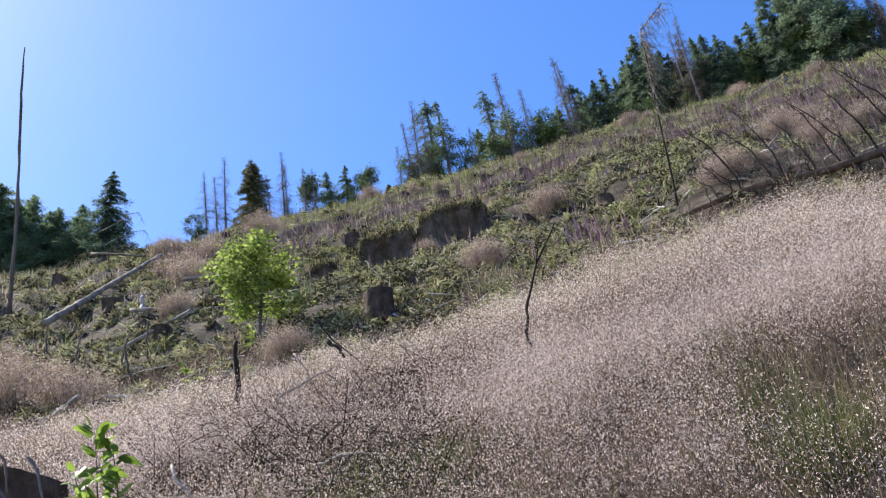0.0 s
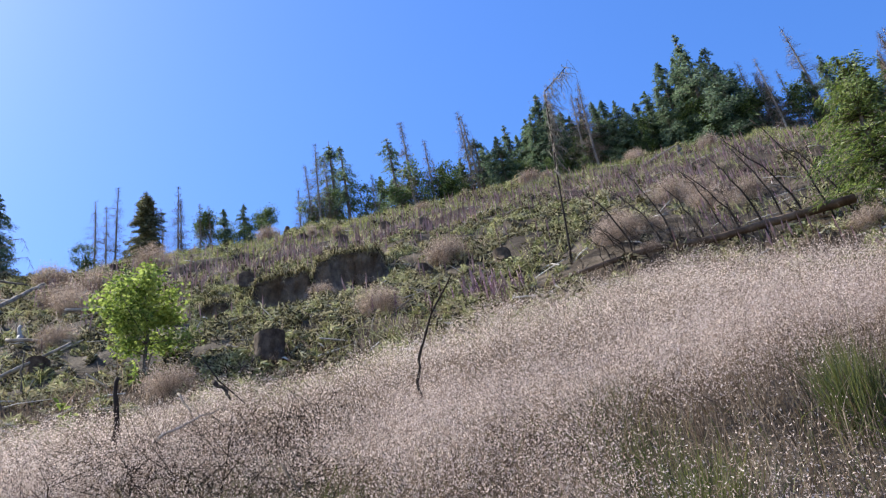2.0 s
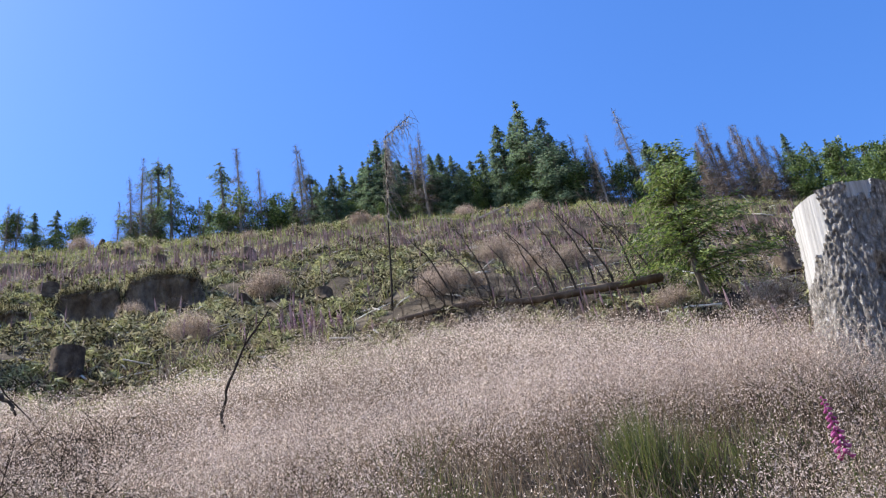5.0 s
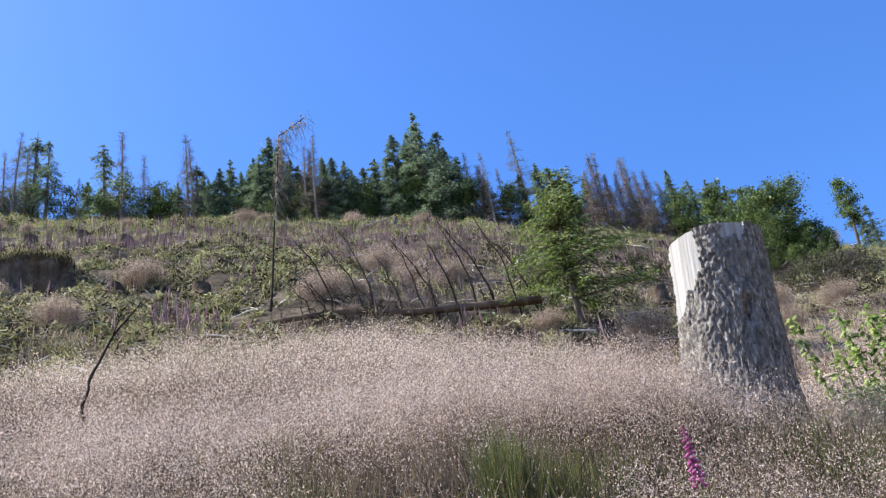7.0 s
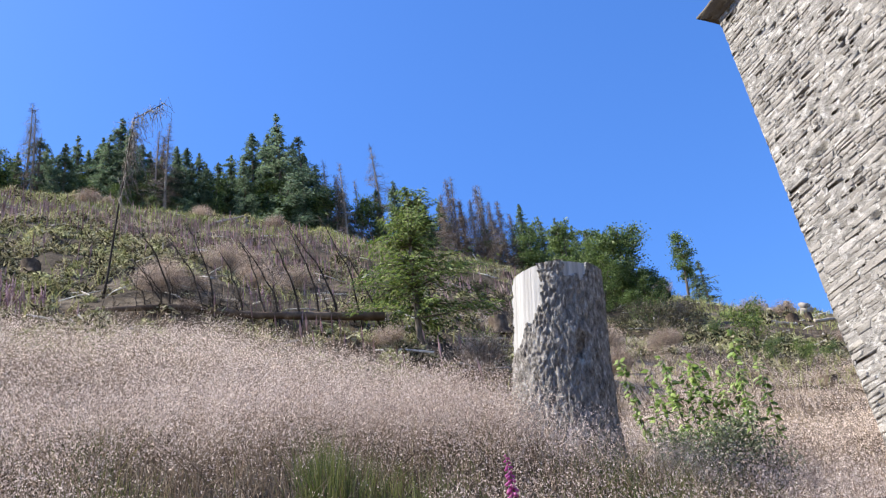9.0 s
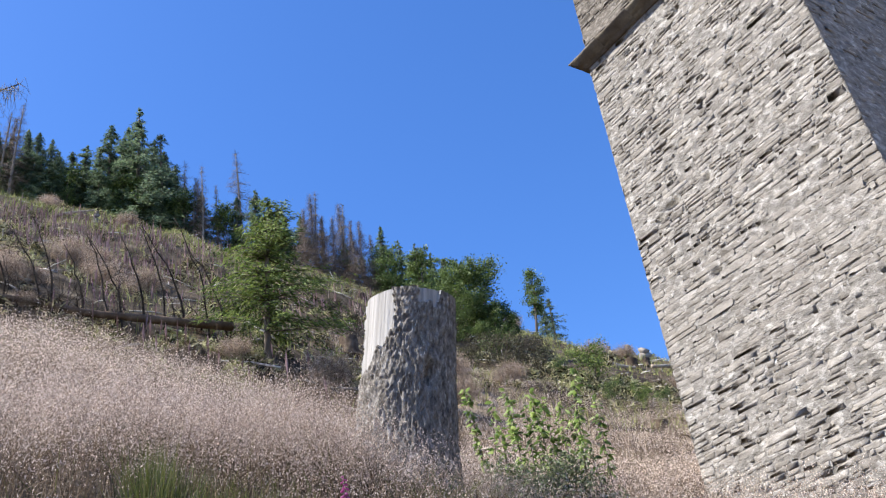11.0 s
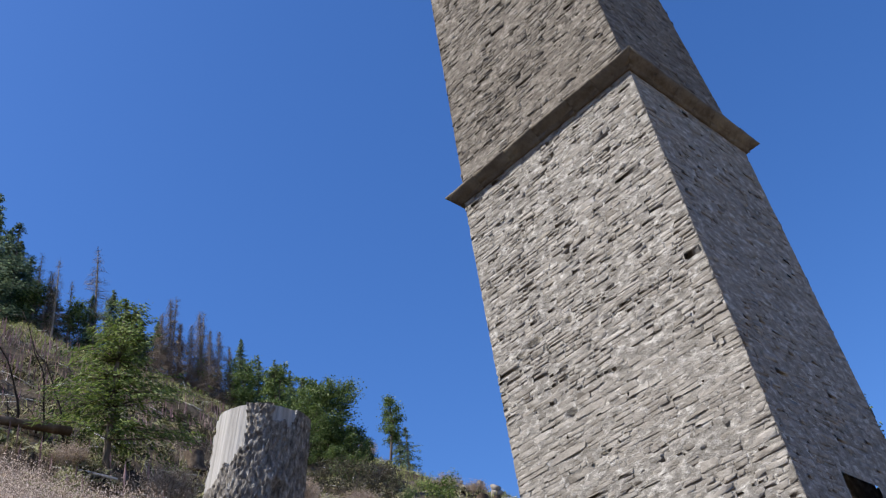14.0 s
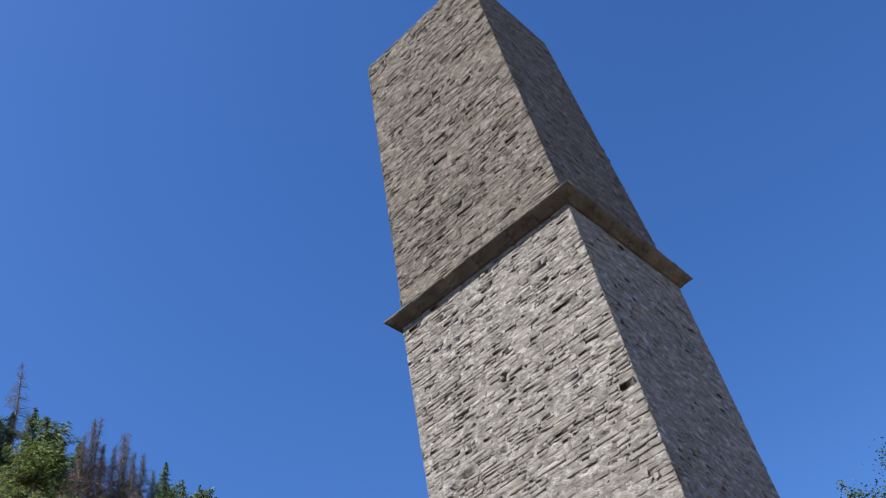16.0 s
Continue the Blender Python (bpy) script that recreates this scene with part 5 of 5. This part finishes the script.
T_MESH = [tussock(300 + k) for k in range(4)]
TUFTS = [(-20.6, 24.5, 1.5), (-2.6, 25.4, 1.6), (-4.8, 24, 1.3), (-8.3, 20, 1.2), (0.3, 27, 1.3), (-46.0, 33, 2.3), (-46.3, 23.3, 1.2), (-45.4, 29, 1.7), (-25.7, 19.1, 1.2), (-40.6, 45, 2.5), (-46.9, 41.5, 2.0), (-9.3, 19.5, .9), (-6.6, 20, .8), (-39.5, 15.8, 1.1), (-8.7, 18.8, 1.1),
         (-2.9, 27, 1.4), (-1.1, 22.5, 1.0), (11.9, 18.3, 1.2), (-44, 36, 2.0), (-29.5, 25.2, .9), (-55, 17, 1.6), (-52.5, 15.5, 1.5), (-57, 20, 1.6)]
r_u = np.random.default_rng(77)
for _ in range(40):
    b = r_u.uniform(-42, 34)
    d = r_u.uniform(14, 56)
    if not (-38 < b < -8 and d < 34):
        TUFTS.append((b, d, r_u.uniform(0.4, 1.0) * (1 + d / 60)))
for b0, b1 in EDGES:
    for b in np.arange(b0 + .2, b1, 0.55):
        if r_u.random() < .4:
            TUFTS.append((b + r_u.uniform(-.3, .3), SCARP_D + 0.3 * math.sin(b * 0.9) + r_u.uniform(.1, .9), r_u.uniform(.3, .6)))
for k, (b, d, w) in enumerate(TUFTS):
    ob = tagged(new("grass_tussock", T_MESH[k % 4]), "rounded tussock of pale dry grass on the slope", "grass", "tussocks on the slope")
    s = w / 1.15
    ob.matrix_basis = Matrix.Translation(spot(b, d)) @ Euler((0, 0, r_u.uniform(0, 6.3))).to_matrix().to_4x4() @ Matrix.Diagonal((s, s, s * r_u.uniform(.75, 1.0), 1))


# ---------- the sea of hair grass on the near bank
def unit(v):
    return v / (np.linalg.norm(v, axis=1)[:, None] + 1e-9)


def in_chimney(x, y):
    u = (x - TM.x) * TU.x + (y - TM.y) * TU.y
    v = (x - TM.x) * TV.x + (y - TM.y) * TV.y
    return (u > -0.05) & (u < TA + .05) & (v > -0.05) & (v < TB + .05)


def sown(r, n, a0, a1, d0, d1):
    """Places spread evenly over a sector of the slope."""
    a = np.radians(r.uniform(a0, a1, n))
    d = np.sqrt(r.uniform(d0 * d0, d1 * d1, n))
    x, y = d * np.sin(a), d * np.cos(a)
    ok = ~in_chimney(x, y)
    x, y = x[ok], y[ok]
    return x, y, height(x, y)


def near_spot(x, y, b, d, rad):
    cx, cy = d * math.sin(radians(b)), d * math.cos(radians(b))
    return np.exp(-((x - cx) ** 2 + (y - cy) ** 2) / (2 * rad * rad))


def plume_cover(x, y):
    """How thickly the flowering heads stand, 0 to 1.2."""
    c = 0.95 + 0.5 * vnoise(x, y, 0.9, 11) + 0.3 * vnoise(x, y, 2.2, 12)
    for b, d, rad, k in ((1.4, 4.75, .17, 1.5), (1.2, 4.3, .14, .9), (0.8, 3.9, .1, 1.2), (5.0, 4.8, .17, 1.1), (5.0, 4.4, .13, .6), (7.6, 5.1, .17, .8), (-11.6, 4.6, .2, .95), (-11.6, 4.15, .18, .5), (-6, 4.4, .4, .45), (-2.5, 4.5, .3, .45), (9, 5.4, .35, .25), (20, 5.5, .3, .6), (23.2, 6.3, .4, .5), (27, 6.6, .5, .3), (10.5, 4.7, .2, .4), (-2.0, 5.0, .18, .4), (-12.5, 5.7, .25, .6), (-9, 3.7, .2, .8), (-33, 5.6, 1.0, .40), (-39, 6.0, 1.1, .46), (-44, 5.8, .8, .35), (-20, 5.6, 1.0, -.3), (12, 3.4, .4, .4), (19, 4.2, .5, .4), (-8, 4.1, .25, .7), (21, 6.6, .4, .4), (29, 5.5, .8, .3)):
        c -= k * near_spot(x, y, b, d, rad)
    return np.clip(c, 0.02, 1.25)


def hair_grass(d0, d1, per_m2, heads, size, seed, a0=-60, a1=46, tall=1.0):
    r = np.random.default_rng(seed)
    n = int(per_m2 * 0.5 * (d1 * d1 - d0 * d0) * radians(a1 - a0))
    x, y, z = sown(r, n, a0, a1, d0, d1)
    cx, cy, _ = sown(r, max(10, n // 55), a0, a1, d0, d1)
    k = r.integers(len(cx), size=len(x))
    tuft = r.random(len(x)) < 0.72
    ox, oy = r.normal(0, 0.12, len(x)), r.normal(0, 0.12, len(x))
    x, y = np.where(tuft, cx[k] + ox, x), np.where(tuft, cy[k] + oy, y)
    big = 0.85 + 0.35 * ((k * 0.618) % 1)
    keep = (r.random(len(x)) < plume_cover(x, y)) & ~in_chimney(x, y)
    x, y, ox, oy, tuft, big = (q[keep] for q in (x, y, ox, oy, tuft, big))
    z = height(x, y)
    n = len(x)
    h = tall * np.where(tuft, big, 0.85) * r.uniform(0.28, 0.70, n) * (1 + 0.18 * vnoise(x, y, 1.3, 21)) * (1 + 0.10 * near_spot(x, y, 13, 6.2, 0.5)) * (1 - 0.35 * near_spot(x, y, 19, 6.4, 0.5))
    root = np.stack([x, y, z - 0.02], 1)
    lean = np.stack([0.10 + 0.10 * vnoise(x, y, 2.0, 22), 0.06 * vnoise(x, y, 2.0, 23), np.zeros(n)], 1) + r.normal(0, 0.07, (n, 3)) * (1, 1, 0)
    lean[:, 0] += np.where(tuft, ox * 1.1, 0)
    lean[:, 1] += np.where(tuft, oy * 1.1, 0)
    tip = root + lean + np.stack([0 * h, 0 * h, h - 0.8 * np.hypot(ox, oy) * tuft], 1)
    stems = blades(root, tip, 0.0007 + 0.00016 * d1 / 4, -lean * 0.25, r)
    k = np.repeat(np.arange(n), heads)
    m = len(k)
    u = r.uniform(0.52, 1.04, m)
    wide = 0.065 * np.clip(1.25 - u, 0.12, 0.5) / 0.5
    c = root[k] + (tip - root)[k] * u[:, None] + r.normal(size=(m, 3)) * wide[:, None] * (1, 1, .8)
    al = unit(r.normal(size=(m, 3)) + (0, 0, 1.0))
    ac = unit(np.cross(al, r.normal(size=(m, 3))))
    s = size * r.uniform(.6, 1.35, m)[:, None]
    return stems, slivers(c, al * s, ac * s * .40)


zones = [hair_grass(3.3, 4.7, 620, 34, .0056, 401), hair_grass(4.7, 7.6, 560, 38, .0066, 402), hair_grass(7.6, 13.2, 290, 16, .0092, 403),
         hair_grass(13.2, 27, 120, 10, .011, 404, 12, 40, 0.45),
         hair_grass(13.2, 15.7, 190, 14, .011, 405, -22, 12)]
tagged(new("dry_grass_stems", mesh_of("dry_grass_stems", *merge([q[0] for q in zones]), GRASS_STEM)), "thin dry brown grass stems covering the bank", "grass", kind="stuff")
tagged(new("grass_plumes", mesh_of("grass_plumes", *merge([q[1] for q in zones[:2]]), GRASS_HEAD)), "hazy pinkish silver seed heads of hair grass", "grass", kind="stuff")
tagged(new("tan_grass_plumes", mesh_of("tan_grass_plumes", *merge([q[1] for q in zones[2:]]), GRASS_TAN)), "soft tan seed heads of the farther grass", "grass", kind="stuff")


def undergrowth(n, d0, d1, h0, h1, width, seed, cover=None, a0=-64, a1=64, lean=.16):
    r = np.random.default_rng(seed)
    x, y, z = sown(r, n, a0, a1, d0, d1)
    if cover is not None:
        keep = r.random(len(x)) < cover(x, y)
        x, y, z = x[keep], y[keep], z[keep]
    n = len(x)
    root = np.stack([x, y, z - .02], 1)
    off = r.normal(0, lean, (n, 3)) * (1, 1, 0)
    tip = root + off
    tip[:, 2] += r.uniform(h0, h1, n)
    return blades(root, tip, width, -off * .3 + np.array([0, 0, .03]), r)


def green_cover(x, y):
    c = 0.006 + 0.05 * np.clip(vnoise(x, y, 1.4, 31), 0, 1)
    for b, d, rad, k in ((-36, 5.4, .7, .12), (11, 3.9, .5, .12), (18, 4.4, .7, .2), (21, 6.6, .5, .3)):
        c += k * near_spot(x, y, b, d, rad)
    return c


brown = [undergrowth(18000, 3.0, 6.5, .18, .42, .0026, 411), undergrowth(18000, 6.5, 13.5, .15, .38, .004, 412), undergrowth(5000, 13, 28, .08, .22, .010, 413, None, 12, 40)]
green = [undergrowth(52000, 2.0, 6.5, .2, .46, .0024, 414, green_cover), undergrowth(20000, 6.5, 13, .12, .3, .004, 415, green_cover)]
def clump(b, d, rad, n, h0, h1, seed):
    """A close tuft of green blades."""
    r = np.random.default_rng(seed)
    c = spot(b, d)
    x, y = c.x + r.normal(0, rad * .55, n), c.y + r.normal(0, rad * .55, n)
    root = np.stack([x, y, height(x, y) - .02], 1)
    off = (root - np.array(c)) * (.5, .5, 0) + r.normal(0, .05, (n, 3)) * (1, 1, 0)
    tip = root + off
    tip[:, 2] += r.uniform(h0, h1, n)
    return blades(root, tip, .0022, -off * .25, r)


green += [clump(*q, 420 + k) for k, q in enumerate([(1.4, 4.85, .13, 560, .32, .6), (5.0, 4.9, .15, 220, .25, .46), (7.6, 5.2, .16, 90, .22, .4), (-11.6, 4.7, .17, 200, .2, .42), (20, 5.7, .3, 260, .2, .45), (-12.5, 5.8, .2, 110, .2, .4), (11.5, 3.9, .3, 350, .15, .4), (17.5, 4.3, .35, 450, .15, .42), (-9.0, 4.0, .2, 500, .2, .45), (-35, 5.2, .3, 400, .2, .45), (-31, 5.4, .25, 250, .2, .4)])]
brown.append(undergrowth(17000, 12.5, 17.5, .12, .36, .006, 416, None, -64, 20))


def dark_twigs(n, seed):
    """Fallen fine brushwood showing through the grass."""
    r = np.random.default_rng(seed)
    x, y, z = sown(r, n, -49, -29, 4.8, 8.6)
    out = []
    for k in range(len(x)):
        w, L, up = r.uniform(0, 2 * math.pi), r.uniform(.12, .42), r.uniform(-.05, .5)
        e = np.array([math.cos(w) * L, math.sin(w) * L, up * L * 1.5])
        p = np.array([x[k], y[k], z[k] + r.uniform(.05, .3)])
        q = p + e * .5 + r.normal(0, .04, 3)
        out.append(tube([p, q, p + e], [.005, .004, .002], 3))
        f = r.normal(0, .14, 3)
        out.append(tube([q, q + f], [.003, .0015], 3))
    return merge(out)


tagged(new("dark_brushwood", mesh_of("dark_brushwood", *dark_twigs(760, 417), BACKLIT_WOOD)), "fine dark fallen twigs tangled in dry grass", "undergrowth", kind="stuff")
tagged(new("dry_grass_blades", mesh_of("dry_grass_blades", *merge(brown), GRASS_STEM)), "matted brown dry grass blades on the bank", "grass", kind="stuff")
tagged(new("green_grass", mesh_of("green_grass", *merge(green), GRASS_GREEN)), "patches of fresh green grass on the bank", "grass", kind="stuff")


# unseen dry meadow added round about, behind the camera and beyond the chimney
meadow = [undergrowth(9000, 1.6, 9, .15, .4, .006, 418, None, 50, 290), undergrowth(12000, 9, 26, .15, .45, .016, 419, None, 50, 290)]
tagged(new("unseen_meadow_grass", mesh_of("unseen_meadow_grass", *merge(meadow), GRASS_STEM)), "unseen dry pale grass added over the surrounding meadow", "grass", kind="stuff")


# ---------- growth on the hill behind
def hill_points(r, n, a0=-62, a1=37, d0=12.5, d1=61, power=1.0):
    a = np.radians(r.uniform(a0, a1, n))
    d = d0 + (d1 - d0) * r.uniform(0, 1, n) ** power
    x, y = d * np.sin(a), d * np.cos(a)
    return x, y, height(x, y), np.degrees(a), d


def bare_face(a, d):
    """True on the open ground in front of the eroded faces."""
    cut = SCARP_D + 0.3 * np.sin(a * 0.9)
    return (scarp_depth(a) > 0.2) & (d > cut - 1.3) & (d < cut + 0.85)


def herbs(n, seed, m, light):
    """Leaves in low rounded clumps, with bare ground between them."""
    r = np.random.default_rng(seed)
    x, y, z, a, d = hill_points(r, m, power=1.25)
    green = 0.42 + 0.9 * vnoise(x, y, 3.4, 41) + np.where((a > -40) & (a < -8) & (d < 36), 0.75, -0.05) + np.where(a > 20, np.where(d > 34, -0.45, 0.2), 0) + np.where(a < -41, 0.4, 0) - 0.8 * terrace(x, y)[1] - np.where((a > -6) & (a < 18), 0.12, 0) - np.where(d > 42, 0.2, 0)
    gaps = vnoise(x, y, 1.1, 42) + 0.5 * vnoise(x, y, 0.55, 43)
    green = green * np.where(gaps > (0.1 if light else -0.25), 1, 0.12)
    keep = (r.random(m) < np.clip(green, 0.05, 1)) & ~bare_face(a, d) & ~((a > 17) & (d < 24))
    x, y, d = x[keep], y[keep], d[keep]
    rad = r.uniform(.12, .36, len(x)) * (.8 + d / 60)
    tall = rad * r.uniform(.6, 1.3, len(x))
    k = r.integers(len(x), size=n)
    w, q = r.uniform(0, 2 * math.pi, n), np.sqrt(r.uniform(0, 1, n))
    lx, ly = x[k] + np.cos(w) * q * rad[k], y[k] + np.sin(w) * q * rad[k]
    c = np.stack([lx, ly, height(lx, ly) + tall[k] * (1 - q ** 2) * r.uniform(.6, 1.1, n) + .02], 1)
    al = unit(np.stack([np.cos(w), np.sin(w), r.uniform(-.3, .9, n)], 1) + r.normal(0, .45, (n, 3)))
    ac = unit(np.cross(al, r.normal(size=(n, 3))))
    s = (0.0225 + 0.0009 * d[k])[:, None] * r.uniform(.5, 1.7, n)[:, None]
    return slivers(c, al * s * 1.8, ac * s * .46)


tagged(new("hill_herbs", mesh_of("hill_herbs", *herbs(190000, 51, 7000, False), HERB)), "low green herbs and bracken over the cleared slope", "undergrowth", kind="stuff")
tagged(new("sunlit_herbs", mesh_of("sunlit_herbs", *herbs(110000, 57, 5000, True), HERB_LIGHT)), "yellow green leafy herbs in the sun over the cleared slope", "undergrowth", kind="stuff")


def hill_blades(n, seed, h0, h1, mat_width, picks):
    r = np.random.default_rng(seed)
    x, y, z, a, d = hill_points(r, n)
    keep = r.random(n) < picks(x, y, a, d) * (1 - .5 * terrace(x, y)[1])
    x, y, z, d = x[keep], y[keep], z[keep], d[keep]
    m = len(x)
    root = np.stack([x, y, z - .03], 1)
    off = r.normal(0, .14, (m, 3)) * (1, 1, 0)
    tip = root + off
    tip[:, 2] += r.uniform(h0, h1, m)
    return blades(root, tip, mat_width * (0.5 + d / 40), -off * .2, r)


tagged(new("hill_grass", mesh_of("hill_grass", *hill_blades(80000, 52, .15, .5, .009, lambda x, y, a, d: np.clip(np.where((a < -3) & (d > 33) & (d < 42), .8, np.where(a > -12, -.2, np.where((a > -40) & (d < 34), -.35, .04))) + .8 * vnoise(x, y, 2.6, 61) + .3 * vnoise(x, y, .9, 62), 0, 1)), TUFT)),
       "pale dry grass scattered over the cleared slope", "grass", kind="stuff")
tagged(new("hill_fresh_grass", mesh_of("hill_fresh_grass", *hill_blades(125000, 53, .2, .5, .010, lambda x, y, a, d: np.clip(np.where(d > 41, 1.7, .08) * np.where((a > -42) & (a < 8), 1, .25) + .35 * vnoise(x, y, 3.0, 63), 0, 1)), HILL_GREEN)),
       "green grass over the upper slope", "grass", kind="stuff")
tagged(new("brushwood", mesh_of("brushwood", *hill_blades(22000, 54, .25, .8, .007, lambda x, y, a, d: np.clip(np.where((a > -9) & (a < 18), .55, .12) * np.where((d > 42) & (a < 4), .3, 1) + .3 * vnoise(x, y, 2.2, 64), 0, 1)), DEADTWIG)),
       "thin grey dead twigs and stalks over the slope", "undergrowth", kind="stuff")


def stalks(n, seed):
    """Withered foxglove spikes: a stem and a thick spike each."""
    r = np.random.default_rng(seed)
    x, y, z, a, d = hill_points(r, n, -48, 20, 16, 60)
    p = np.where((d > 28) & (d < 48), .12, 0) - np.where(d > 47, .3, 0) + .3 * vnoise(x, y, 3.5, 71) + np.where((d > 31) & (d < 43.5) & (a < 2), .6, 0) + np.where((abs(a + 18) < 2.0) & (d < 19.5), .5, 0) + np.where((a > -8) & (a < 12) & (d > 22), .25, 0)
    keep = r.random(n) < np.clip(p, 0, 1) * (1 - .85 * terrace(x, y)[1])
    x, y, z, d = x[keep], y[keep], z[keep], d[keep]
    m = len(x)
    h = r.uniform(.5, 1.0, m) * np.clip(.75 + d / 90, .8, 1.3)
    root = np.stack([x, y, z], 1)
    tip = root + r.normal(0, .05, (m, 3)) * (1, 1, 0)
    tip[:, 2] += h
    v = blades(root, tip, .010, np.zeros((m, 3)), r)
    c = root + (tip - root) * .66
    al = (tip - root) * .34
    w = r.uniform(0, math.pi, m)
    ac = np.stack([np.cos(w), np.sin(w), 0 * w], 1) * .026
    ad = np.stack([-np.sin(w), np.cos(w), 0 * w], 1) * .026
    return merge([v, flakes(c, al, ac), flakes(c, al, ad)])


tagged(new("foxglove_stalks", mesh_of("foxglove_stalks", *stalks(9500, 55), STALK)), "withered brownish pink foxglove stalks on the slope", "flowers", kind="stuff")


def debris(n, seed):
    r = np.random.default_rng(seed)
    x, y, z, a, d = hill_points(r, n, -60, 36, 13, 58)
    field = (a > 16) & (d < 28)
    x, y, z = x[~field], y[~field], z[~field]
    n = len(x)
    out = []
    for k in range(n):
        w = r.uniform(0, math.pi)
        L = r.uniform(.15, .7)
        e = np.array([math.cos(w) * L, math.sin(w) * L, r.uniform(-.1, .25)])
        c = np.array([x[k], y[k], z[k] + .12])
        rad = r.uniform(.006, .024)
        out.append(tube([c - e, c + (0, 0, .04), c + e], [rad, rad, rad * .5], 4))
    return merge(out)


tagged(new("wood_debris", mesh_of("wood_debris", *debris(1300, 56), surface("bleached_debris", [(.16, .14, .12), (.33, .31, .28), (.6, .58, .54)], 2, 20, .9, 0, island=.9))),
       "scattered bleached branch wood on the slope", "debris", kind="stuff")


# ---------- stones of the chimney's sunny face, one by one
for k, m in enumerate(CHIMNEY_STONES):
    ob = part("stone", STONE_MESHES[k * 5 % len(STONE_MESHES)], chimney)
    ob.matrix_local = m
